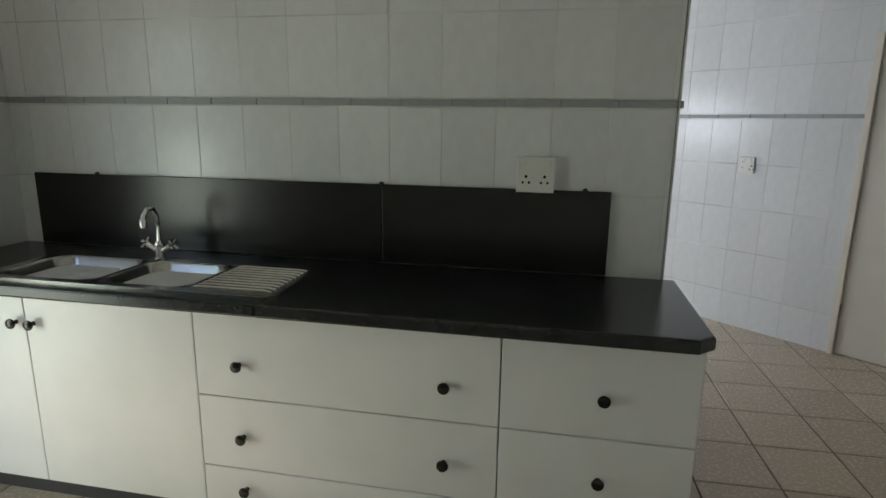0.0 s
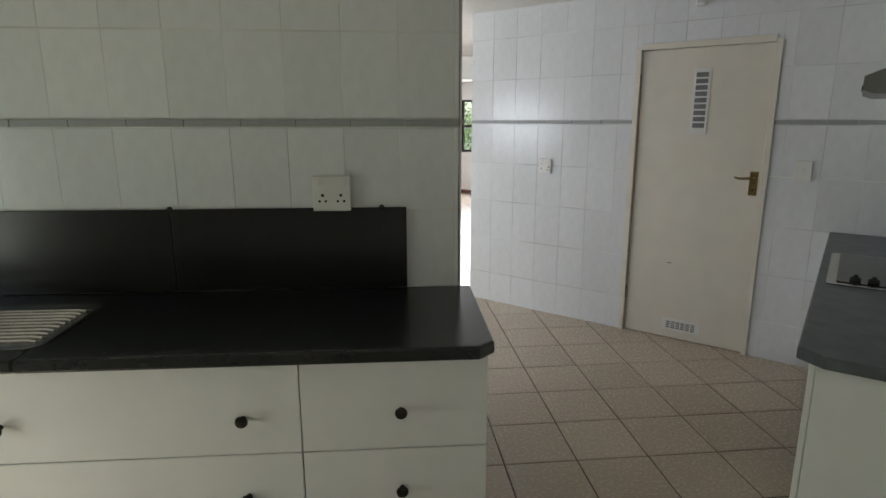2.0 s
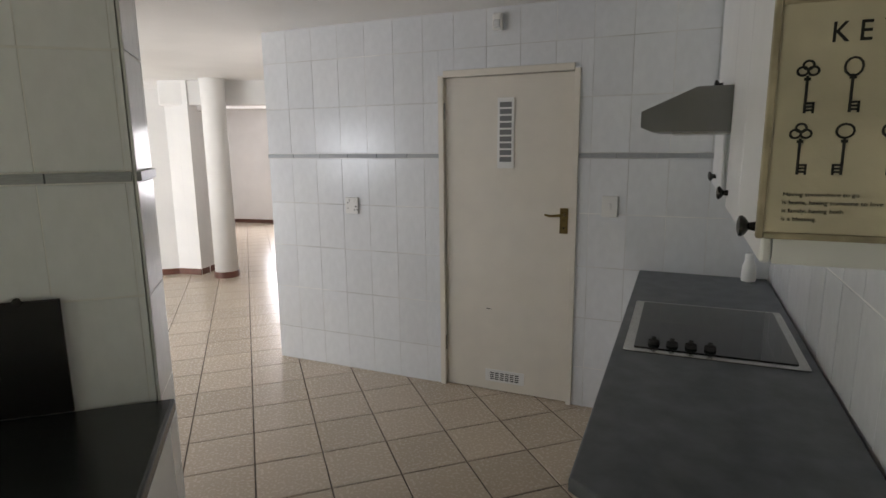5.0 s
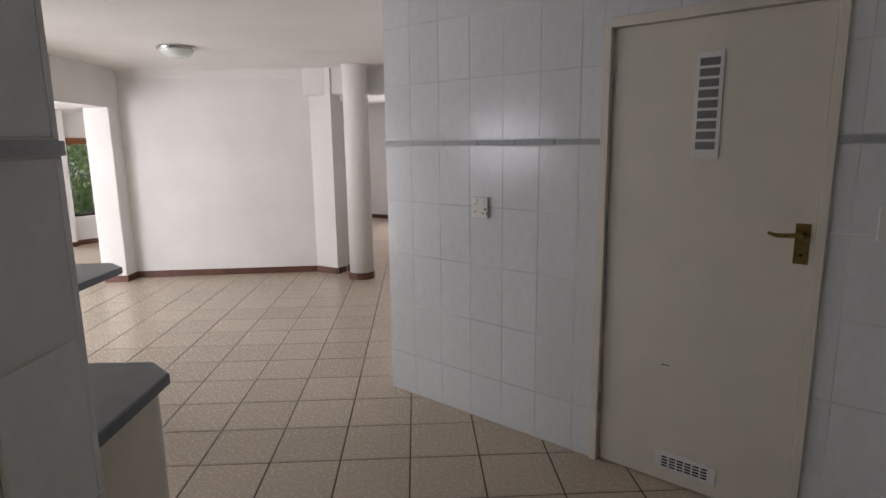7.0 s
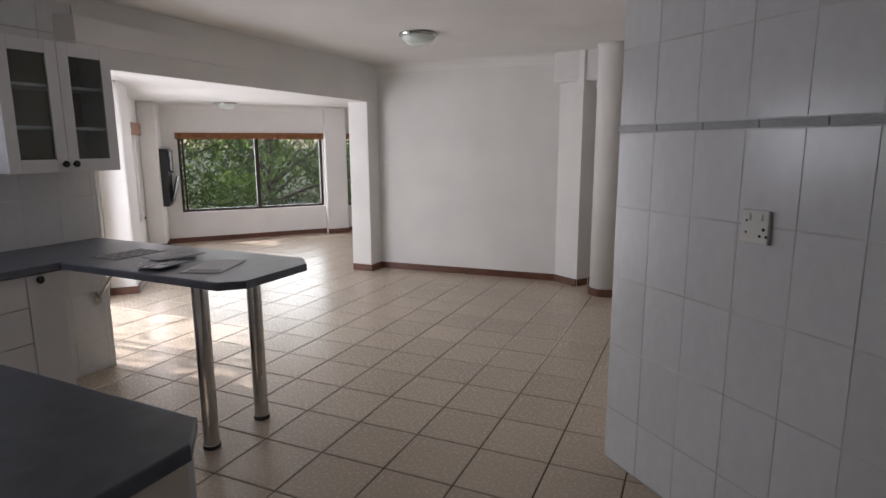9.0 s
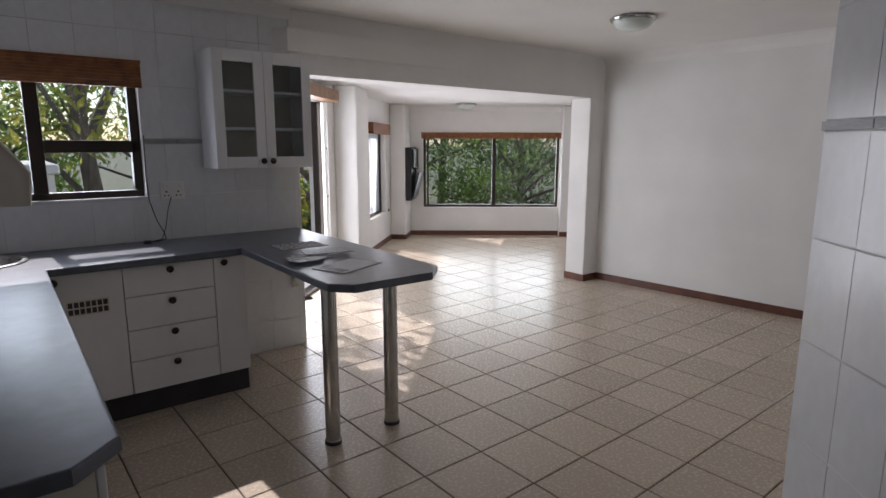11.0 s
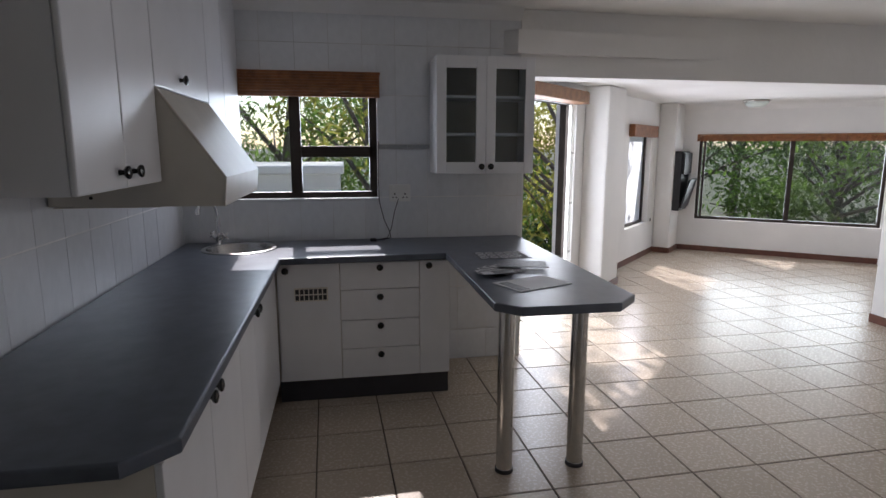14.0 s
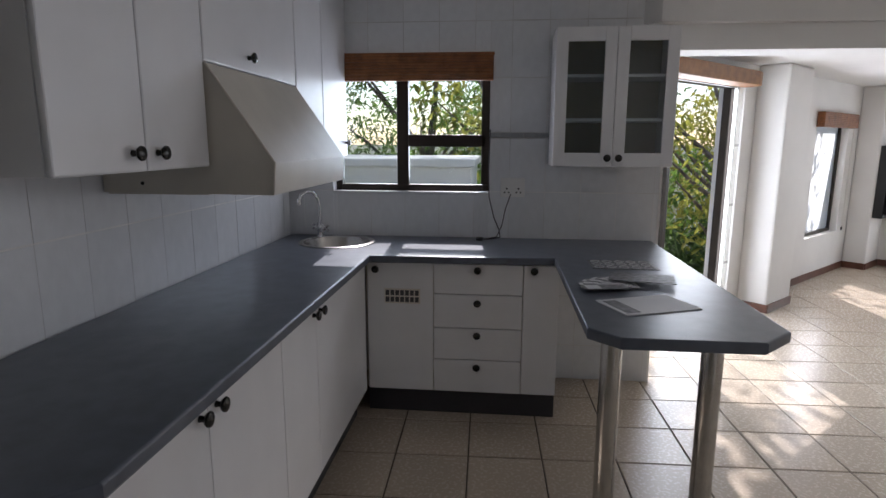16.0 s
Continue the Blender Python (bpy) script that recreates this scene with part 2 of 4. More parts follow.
def along(p, q, flip=False):
    """Frame at p with x towards q; y to the left of that way."""
    return pose(p[0], p[1], 0, 0, 0, math.degrees(math.atan2(q[1] - p[1], q[0] - p[0])))


def wall(name, p, q, z1, thick, material, label, holes=(), z0=-0.02):
    length = math.hypot(q[0] - p[0], q[1] - p[1])
    return structure(name, wall_bm(length, thick, z0, z1, holes), material, label, "wall", along(p, q))


def unit_tile():
    bm = bmesh.new()
    b = 0.006
    lo = [bm.verts.new((x, -0.5, z)) for x, z in ((-.5, -.5), (.5, -.5), (.5, .5), (-.5, .5))]
    hi = [bm.verts.new((x, 0.5, z)) for x, z in ((-.5 + b, -.5 + b), (.5 - b, -.5 + b), (.5 - b, .5 - b), (-.5 + b, .5 - b))]
    bm.faces.new(hi)
    for k in range(4):
        bm.faces.new((lo[k], lo[(k + 1) % 4], hi[(k + 1) % 4], hi[k]))
    return bm


TILE_ME = mesh(unit_tile(), "tile", WTILE)
STRIP_ME = mesh(unit_tile(), "tile_strip", RAIL)
TILE_JOBS = []


def rects_minus(rects, hole):
    out = []
    for x0, x1, z0, z1 in rects:
        a, b, c, d = max(x0, hole[0]), min(x1, hole[1]), max(z0, hole[2]), min(z1, hole[3])
        if a >= b or c >= d:
            out.append((x0, x1, z0, z1))
            continue
        for r in ((x0, a, z0, z1), (b, x1, z0, z1), (a, b, z0, c), (a, b, d, z1)):
            if r[1] - r[0] > 0.012 and r[3] - r[2] > 0.012:
                out.append(r)
    return out


def tile_wall(owner, x0, x1, first, holes=(), top=2.42, z_low=0.0, sign=1, y=0.0, dz=0.0):
    """Glazed tiles and the grey strip over a wall's face, in the wall's own frame."""
    rows = [(-0.06, 0.255), (0.258, 0.573), (0.576, 0.893), (0.896, 1.213), (1.216, 1.535), (1.568, 1.882), (1.885, 2.20), (2.203, 2.52)]
    rnd = random.Random(int(abs(first) * 1000) + 7)
    k = math.floor((x0 - first) / 0.213)
    while first + k * 0.213 < x1:
        a, b = max(x0, first + k * 0.213), min(x1, first + k * 0.213 + 0.2118)
        k += 1
        for z0, z1 in rows:
            z0, z1 = max(z0 + dz, z_low), min(z1 + dz, top)
            if b - a < 0.012 or z1 - z0 < 0.012:
                continue
            rs = [(a, b, z0, z1)]
            for h in holes:
                rs = rects_minus(rs, h)
            for r in rs:
                o = bpy.data.objects.new("tile", TILE_ME)
                TILE_JOBS.append((o, owner))
                o.matrix_basis = Matrix.LocRotScale(((r[0] + r[1]) / 2, y + sign * (-0.0026 + rnd.uniform(-0.0004, 0.0004)), (r[2] + r[3]) / 2),
                                                    Euler((rnd.uniform(-.0025, .0025), 0, rnd.uniform(-.003, .003) + (0 if sign > 0 else math.pi))), (r[1] - r[0], 0.008, r[3] - r[2]))
    rs = [(x0, x1, 1.5385 + dz, 1.5645 + dz)]
    for h in holes:
        rs = rects_minus(rs, h)
    for r in rs:
        n = max(1, round((r[1] - r[0]) / 0.213))
        for i in range(n):
            a, b = r[0] + (r[1] - r[0]) * i / n, r[0] + (r[1] - r[0]) * (i + 1) / n - 0.0015
            o = bpy.data.objects.new("tile_strip", STRIP_ME)
            TILE_JOBS.append((o, owner))
            o.matrix_basis = Matrix.LocRotScale(((a + b) / 2, y + sign * 0.004, 1.5515 + dz), Euler((0, 0, 0 if sign > 0 else math.pi)), (b - a, 0.016, 0.026))


def skirting(name, p, q, m=I4, h=0.075):
    d = Vector((q[0] - p[0], q[1] - p[1]))
    a = along(p, q)
    return structure(name, box(0, d.length, 0.0, 0.014, -0.004, h, 0.004), SKIRT, "dark red-brown tiled skirting along the wall foot", "skirting", m @ a)


# ---------------- walls ----------------
W = "wall"
CEIL_Z = 2.42
# outside wall with the kitchen window; runs north to south so that its room side faces east
WX = -2.48           # room side of the window wall
KW = (-1.90, -0.935, 1.17, 1.985)
PN = -2.19           # kitchen side of the partition
wx = wall("wall_west", (WX, 0.07), (WX, -7.0), CEIL_Z + 0.1, 0.20, WGROUT, "white tiled outside wall with a window above the worktop",
          [(0.07 - KW[1], 0.07 - KW[0], KW[2], KW[3]), (3.50, 4.40, -0.02, 2.05)])
end = structure("wall_end_trim", box(WX - 0.2, WX + 0.004, 0.07, 0.082, -0.02, 2.0), PLASTER, "white plastered end of the tiled kitchen wall", "wall end")
tile_wall(wx, 0.0, 2.28, 0.03, [(0.07 - KW[1], 0.07 - KW[0], KW[2], KW[3])], z_low=0.0, dz=-0.035)
tile_wall(wx, 2.45, 3.5, 2.45, z_low=0.0)
# partition between scullery and kitchen
pw = structure("wall_partition", wall_bm(2.888, PN + 2.42, -0.02, CEIL_Z + 0.05), WGROUT, "white glazed tiled partition wall with a grey strip", "wall", pose(WX + 0.002, PN, 0))
tile_wall(pw, 0.0, 2.888, 0.312, top=CEIL_Z, z_low=0.85, dz=-0.035)
tile_wall(pw, 0.0, 2.888, 0.315, top=CEIL_Z, z_low=0.85, sign=-1, y=-(PN + 2.42))
pe = structure("wall_partition_end", box(-0.002, PN + 2.42 + 0.002, -0.002, 0.004, -0.02, CEIL_Z), WGROUT, "tiled narrow end of the partition wall", "wall", pose(0.412, -2.42, 0, 0, 0, 90) @ pose(0, -0.006, 0))
tile_wall(pe, 0.0, PN + 2.42, 0.0, top=CEIL_Z, sign=-1, y=-0.002)
# angled wall with the pantry door: x = 2.28 in the angled frame
DV = 0.125           # the door's place along the angled wall
dm = RM @ pose(2.28, -0.70, 0, 0, 0, 90)
dw = structure("wall_angled", wall_bm(3.34, -0.15, -0.02, CEIL_Z + 0.05, [(0.70 + 0.245 + DV, 0.70 + 1.135 + DV, -0.02, 2.045)]), WGROUT,
               "white tiled angled wall with a cream door", "wall", dm)
for v in dw.data.vertices:
    v.co.y = -v.co.y
tile_wall(dw, 0.0, 3.34, 0.15, [(0.70 + 0.245 + DV, 0.70 + 1.135 + DV, -0.1, 2.045)], sign=1)
# wall behind the hob run
hw = structure("wall_hob", wall_bm(6.0, 0.15, -0.02, CEIL_Z + 0.05), WGROUT, "white tiled wall behind the hob worktop", "wall", HM @ pose(-3.72, -0.655, 0))
tile_wall(hw, 3.60, 6.0, 0.05, z_low=0.85)
hp = structure("wall_hob_plaster", wall_bm(3.58, 0.01, -0.02, CEIL_Z + 0.05), PLASTER, "white plastered wall beside the worktop end", "wall", HM @ pose(-3.72, -0.645, 0))
# scullery south wall and closing walls
wall("wall_south", (-2.4, -6.2), (3.0, -6.2), CEIL_Z + 0.05, 0.2, PLASTER, "white plastered wall behind the scullery")
C = RM @ Vector((2.28, 2.64, 0))
ret = RM @ Vector((5.2, 2.64, 0))
wall("wall_pantry_side", (C.x, C.y), (ret.x, ret.y), CEIL_Z + 0.05, 0.12, PLASTER, "white plastered side wall of the pantry block")
wall("wall_far_north", (4.4, 6.22), (-1.6, 10.0), 2.6, 0.2, PLASTER, "white plastered far wall with a small window", [(2.2, 3.4, 0.9, 2.0)])
wall("wall_east_close", (4.3, -1.0), (4.3, 6.4), 2.6, 0.2, PLASTER, "plain white plastered wall")
wall("wall_passage_west", (-1.0, 9.7), (-0.95, 4.0), 2.6, 0.15, PLASTER, "plain white plastered passage wall")
# north wall, its angled return and the opening beside the column
wall("wall_north", (-0.36, 3.80), (-2.90, 3.60), CEIL_Z + 0.05, 0.18, PLASTER, "plain white plastered wall with a brown skirting")
wall("wall_north_return", (-0.08, 3.63), (-0.36, 3.80), CEIL_Z + 0.05, 0.18, PLASTER, "white plastered angled end of the wall")
jamb = structure("wall_opening_jamb", box(0, 0.5, 0, 0.16, -0.02, 2.06), PLASTER, "white plastered side of an opening", "wall", pose(-0.08, 3.64, 0, 0, 0, 62))
structure("header_column", box(-0.05, 3.6, -0.02, 0.2, 2.12, CEIL_Z + 0.04, 0.02), PLASTER, "white plastered beam over the column", "beam", pose(-0.36, 3.72, 0, 0, 0, -9))
structure("wall_north_stub", box(-2.76, -2.50, 3.40, 3.70, -0.02, 1.992, 0.012), PLASTER, "white plastered pier beside the wide opening", "pier")
structure("beam_opening", wall_bm(3.66, 0.25, 1.99, CEIL_Z + 0.05), PLASTER, "deep white plastered beam over the wide opening", "beam", along((-2.505, 3.70), (-2.47, 0.05)))
# living room
LCEIL = 2.13
structure("wall_living_outside", wall_bm(6.4, -0.22, -0.02, LCEIL + 0.05, [(0.1, 2.16, -0.02, 1.98), (3.88, 4.86, 0.47, 1.74)]), PLASTER,
          "white plastered outside wall with a sliding door and a small window", "wall", LM @ pose(-3.75, 0, 0))
structure("pier_near", box(-1.38, -0.86, -0.26, 0.0, -0.02, LCEIL, 0.02), PLASTER, "white plastered pier beside the sliding door", "pier", LM)
structure("pier_far", box(1.44, 2.0, -0.24, 0.0, -0.02, LCEIL, 0.02), PLASTER, "white plastered pier beside the far window", "pier", LM)
fm = pose(-6.69, 3.52, 0, 0, 0, 52)     # far wall: x towards the room's inside (b + 0.2)
structure("wall_living_far", wall_bm(6.0, -0.22, -0.02, LCEIL + 0.05, [(0.58, 2.84, 0.47, 1.70), (3.24, 4.7, 0.45, 1.70)]), PLASTER,
          "white plastered wall with two wide garden windows", "wall", fm)
structure("pier_middle", box(2.85, 3.22, -0.14, 0.0, -0.02, LCEIL, 0.02), PLASTER, "white plastered pier between two windows", "pier", fm)
wall("wall_living_close", (-2.75, 3.6), (-2.95, 8.4), LCEIL + 0.05, 0.2, PLASTER, "plain white plastered wall")

# ceilings
bm = prism([(-2.55, -6.3), (4.4, -6.3), (4.4, 3.8), (-0.1, 3.95), (-2.8, 3.75)], CEIL_Z, CEIL_Z + 0.15)
structure("ceiling", bm, CEIL, "white painted ceiling with a soft finish", "ceiling")
bm = prism([(-0.95, 3.8), (4.4, 3.7), (4.4, 10.2), (-1.3, 10.2)], 2.36, 2.51)
structure("ceiling_passage", bm, CEIL, "white painted passage ceiling", "ceiling")
bm = prism([(-2.4, 0.0), (-2.6, 3.72), (-2.8, 8.4), (-4.4, 8.6), (-7.4, 4.6), (-5.3, 2.1), (-2.7, -0.3)], LCEIL, LCEIL + 0.15)
structure("ceiling_living", bm, CEIL, "white painted low ceiling with coved edges", "ceiling")
# coved cornices
structure("cornice_far", prism([(0, 0), (0.09, 0), (0.03, -0.03), (0, -0.09)], 0, 5.4), CEIL, "white coved cornice", "cornice", fm @ pose(0, 0, LCEIL) @ Matrix(((0, 0, 1, 0), (-1, 0, 0, 0), (0, 1, 0, 0), (0, 0, 0, 1))))
structure("cornice_kitchen", prism([(0, 0), (0.075, 0), (0.05, -0.02), (0.02, -0.05), (0, -0.075)], 0, 2.25), CEIL, "white coved cornice", "cornice", pose(WX + 0.008, 0.04, CEIL_Z) @ Matrix(((1, 0, 0, 0), (0, 0, -1, 0), (0, 1, 0, 0), (0, 0, 0, 1))))

structure("cornice_north", prism([(0, 0), (0.10, 0), (0.055, -0.022), (0.022, -0.055), (0, -0.10)], 0, 2.5), CEIL, "white rounded cornice", "cornice", along((-0.36, 3.80), (-2.90, 3.60)) @ pose(0, 0, CEIL_Z) @ Matrix(((0, 0, 1, 0), (1, 0, 0, 0), (0, 1, 0, 0), (0, 0, 0, 1))))

# skirtings
skirting("skirting_north", (-0.36, 3.80), (-2.50, 3.631))
skirting("skirting_return", (-0.08, 3.63), (-0.36, 3.80))
skirting("skirting_stub", (-2.555, 3.64), (-2.555, 3.385))
bpy.data.objects["skirting_stub"].matrix_world = along((-2.486, 3.395), (-2.486, 3.63))
skirting("skirting_stub_side", (-2.486, 3.40), (-2.76, 3.40))
skirting("skirting_jamb", (0.10, 3.62), (0.33, 4.05))
bpy.data.objects["skirting_jamb"].matrix_world = pose(-0.08, 3.64, 0, 0, 0, 62) @ pose(0, -0.014, 0)
skirting("skirting_small_window", (1.44, 0), (-0.86, 0), LM)
skirting("skirting_pier_far", (1.44, -0.24), (1.44, 0.0), LM @ pose(0, 0, 0))
skirting("skirting_pier_far_front", (2.0, -0.24), (1.43, -0.24), LM)
skirting("skirting_pier_near", (-0.86, -0.26), (-1.38, -0.26), LM)
skirting("skirting_pier_near_side", (-1.38, -0.27), (-1.38, 0.0), LM)
skirting("skirting_far", (5.4, 0), (0.0, 0), fm)
skirting("skirting_middle", (3.22, -0.14), (2.85, -0.14), fm)
skirting("skirting_far_north", (4.4, 6.22), (-1.6, 10.0))

# column
col = structure("column", lathe([(0.0, -0.02), (0.140, -0.02), (0.140, 2.30), (0.142, 2.38), (0.155, 2.43), (0, 2.43)], 32), PLASTER, "round white plastered column on a brown skirting ring", "column", pose(0.235, 3.44, 0))
for p in col.data.polygons:
    p.use_smooth = True
structure("skirting_column", lathe([(0.139, -0.01), (0.154, -0.01), (0.154, 0.07), (0.150, 0.075), (0.139, 0.075)], 32), SKIRT, "brown skirting ring round the column foot", "skirting", pose(0.235, 3.44, 0))

# ---------------- outside ----------------
structure("ground", prism([(-900, -900), (900, -900), (900, 900), (-900, 900)], -1.2, -0.9), GROUND, "green and brown garden ground", "ground")
structure("balcony", box(-3.9, -0.4, 0.22, 1.9, -0.3, -0.03), OUTWALL, "pale concrete balcony slab", "balcony", LM)
slab = prism([(-2.62, -6.6), (4.6, -6.6), (4.6, 10.4), (-1.8, 10.4), (-3.2, 8.6), (-4.6, 8.4), (-7.3, 4.6), (-5.45, 2.2), (-2.62, -0.2)], -0.3, -0.0035)
floor = structure("floor", slab, FGROUT, "beige ceramic tiled floor with dark grout", "floor")


def knob_bm(r=0.016, m=None):
    return lathe([(0, 0), (0.009, 0), (0.007, 0.012), (r * 0.8, 0.018), (r, 0.024), (r * 0.92, 0.029), (r * 0.5, 0.032), (0, 0.033)], 14, m)


def knob(parent, x, y, z, m):
    """A round knob that stands out along m's z axis."""
    return part("knob", knob_bm(0.020, pose(x, y, z) @ m), KNOB, parent, "dark polished metal knob", True)


NEGY, POSY, POSX = pose(0, 0, 0, 90), pose(0, 0, 0, -90), pose(0, 0, 0, 0, 90)


def front(parent, name, x0, x1, z0, z1, y, th=0.018, material=None, bevel=0.003):
    """A door or drawer front in the local x-z plane, outer face towards +y."""
    g = 0.0018
    return part(name, box(x0 + g, x1 - g, y - th, y, z0 + g, z1 - g, bevel), material or WHITE, parent)


def base_unit(m, w, depth, fronts, label, material=None, group="", zlow=0.15, ztop=0.865, plinth=True):
    """A base cabinet; local x along its width, +y is its outer side."""
    o = thing("base_cabinet", m, label, "cabinet", group)
    part("body", box(0.001, w - 0.001, -depth + 0.02, -0.019, zlow, ztop), material or CREAM, o)
    if plinth:
        part("plinth", box(0, w, -depth + 0.05, -0.06, 0.0, zlow), PLINTH, o, "dark plinth board")
    for kind, x0, x1, z0, z1, knobs in fronts:
        f = front(o, kind, x0, x1, z0, z1, 0, material=material)
        for kx, kz in knobs:
            knob(f, kx, 0, kz, POSY)
    return o


# ---------------- scullery: black worktop run ----------------
SB = pose(0.445, -3.035, 0, 0, 0, 180)        # x runs west, +y towards the scullery
base_unit(SB, 0.585, 0.60, [("drawer_front", 0, 0.585, 0.54, 0.845, [(0.275, 0.675)]), ("drawer_front", 0, 0.585, 0.27, 0.54, [(0.275, 0.40)]), ("drawer_front", 0, 0.585, 0.10, 0.27, [(0.275, 0.19)])],
          "white drawer unit with dark round knobs under a black worktop", WHITE, zlow=0.1)
base_unit(SB @ pose(0.585, 0, 0), 1.05, 0.60, [("drawer_front", 0, 1.05, 0.54, 0.845, [(0.175, 0.665), (0.885, 0.665)]), ("drawer_front", 0, 1.05, 0.268, 0.54, [(0.175, 0.395), (0.885, 0.395)]), ("drawer_front", 0, 1.05, 0.10, 0.268, [(0.175, 0.19), (0.885, 0.19)])],
          "wide white drawer unit with two knobs on each drawer", WHITE, zlow=0.1)
base_unit(SB @ pose(1.635, 0, 0), 0.68, 0.60, [("door", 0, 0.68, 0.10, 0.845, [(0.645, 0.745)])], "white sink cupboard with a dark round knob", WHITE, zlow=0.1)
base_unit(SB @ pose(2.315, 0, 0), 0.57, 0.60, [("door", 0, 0.57, 0.10, 0.845, [(0.04, 0.745)])], "white corner cupboard with a dark round knob", WHITE, zlow=0.1)
bt = thing("black_worktop", I4, "black speckled laminate worktop with a clipped corner", "worktop")
top = prism([(-2.47, -2.43), (0.46, -2.43), (0.46, -3.045), (0.41, -3.09), (-0.925, -3.09), (-0.925, -2.60), (-2.06, -2.60), (-2.06, -3.09), (-2.47, -3.09)], 0.856, 0.9, 0.009)
part("slab", top, BLACKTOP, bt)
part("slab_front", box(-2.06, -0.925, -3.09, -2.99, 0.856, 0.9, 0.009), BLACKTOP, bt)
spl = thing("black_splashback", I4, "glossy black splashback panel above the worktop", "splashback")
part("panel", box(-0.70, 0.202, -2.442, -2.4295, 0.902, 1.228, 0.002), BLACKSPL, spl)
part("panel", box(-2.37, -0.703, -2.442, -2.4295, 0.902, 1.228, 0.002), BLACKSPL, spl)
for x in (0.105, -0.70, -2.03):
    part("fixing_clip", lathe([(0, 0), (0.011, 0), (0.011, 0.006), (0.006, 0.009), (0, 0.009)], 12, pose(x, -2.442, 1.229, 90)), INK, spl)

# inset steel sink with two bowls and a drainer
sk = thing("sink", pose(-1.49, -2.80, 0.9), "brushed steel double bowl sink with a ribbed drainer", "sink")


def rounded(x0, x1, y0, y1, r, n=5):
    out = []
    for cx, cy, a0 in ((x1 - r, y1 - r, 0), (x0 + r, y1 - r, 90), (x0 + r, y0 + r, 180), (x1 - r, y0 + r, 270)):
        out += [(cx + r * math.cos(radians(a0 + 90 * k / n)), cy + r * math.sin(radians(a0 + 90 * k / n))) for k in range(n + 1)]
    return out


def loft(loops, cap=True):
    bm = bmesh.new()
    vs = [[bm.verts.new(p) for p in l] for l in loops]
    for a, b in zip(vs, vs[1:]):
        for k in range(len(a)):
            bm.faces.new((a[k], a[(k + 1) % len(a)], b[(k + 1) % len(b)], b[k]))
    if cap:
        bm.faces.new(vs[-1])
    return bm


def ring(outline, z):
    return [(x, y, z) for x, y in outline]


part("rim", loft([ring(rounded(-0.60, 0.595, -0.225, 0.215, 0.06), 0.0), ring(rounded(-0.60, 0.595, -0.225, 0.215, 0.06), 0.007), ring(rounded(-0.59, 0.585, -0.215, 0.205, 0.055), 0.008), ring(rounded(-0.575, 0.57, -0.20, 0.19, 0.05), 0.003)], False), STEEL, sk, smooth=True)
for x0, x1 in ((-0.56, -0.14), (-0.12, 0.24)):
    part("bowl", loft([ring(rounded(x0, x1, -0.18, 0.15, 0.07), 0.0045), ring(rounded(x0 + .008, x1 - .008, -0.172, 0.142, 0.07), -0.004), ring(rounded(x0 + 0.03, x1 - 0.03, -0.15, 0.12, 0.06), -0.15), ring(rounded(x0 + 0.06, x1 - 0.06, -0.12, 0.09, 0.05), -0.165)]), STEEL, sk, smooth=True)
deck = bmesh.new()
box(-0.58, 0.575, 0.15, 0.195, 0.0, 0.004, bm=deck)
box(-0.58, 0.575, -0.205, -0.18, 0.0, 0.004, bm=deck)
box(-0.58, -0.56, -0.18, 0.15, 0.0, 0.004, bm=deck)
box(-0.14, -0.12, -0.18, 0.15, 0.0, 0.004, bm=deck)
box(0.24, 0.575, -0.18, 0.15, 0.0, 0.002, bm=deck)
part("deck", deck, STEEL, sk)
for k in range(10):
    y = -0.155 + k * 0.032
    part("drainer_rib", tube([(0.26, y, 0.002), (0.28, y, 0.006), (0.53, y, 0.006), (0.555, y, 0.002)], 0.006, 6), STEEL, sk, smooth=True)


def mixer_tap(m, label, arch):
    t = thing("mixer_tap", m, label, "tap")
    part("body", lathe([(0, 0), (0.026, 0), (0.026, 0.006), (0.018, 0.012), (0.017, 0.05), (0.02, 0.06), (0.014, 0.075), (0, 0.078)], 16), CHROME, t, smooth=True)
    part("spout", tube(arch, 0.0105, 10), CHROME, t, smooth=True)
    part("aerator", lathe([(0, 0), (0.014, 0), (0.015, 0.03), (0.011, 0.036), (0, 0.036)], 12, Matrix.Translation(Vector(arch[-1]) - Vector((0, 0, 0.02)))), CHROME, t, smooth=True)
    for s in (-1, 1):
        arm = part("valve", tube([(0, 0, 0.03), (s * 0.03, 0, 0.045), (s * 0.055, 0, 0.06)], [0.012, 0.012, 0.014], 10), CHROME, t, smooth=True)
        c = bmesh.new()
        q = pose(s * 0.062, 0, 0.064, 0, s * 60, 0)
        for a in range(4):
            tube([q @ Vector((0, 0, 0)), q @ Vector((0.026 * math.cos(a * 1.571 + .5), 0.026 * math.sin(a * 1.571 + .5), 0.004))], [0.005, 0.0065], 8, bm=c)
        part("cross_handle", c, CHROME, arm, smooth=True)
    return t


mixer_tap(pose(-1.61, -2.622, 0.905), "chrome mixer tap with cross handles behind the sink",
          [(0, 0, 0.07), (0, 0.004, 0.13), (0, -0.002, 0.18), (0, -0.022, 0.212), (0, -0.055, 0.215), (0, -0.078, 0.19), (0, -0.082, 0.165)])


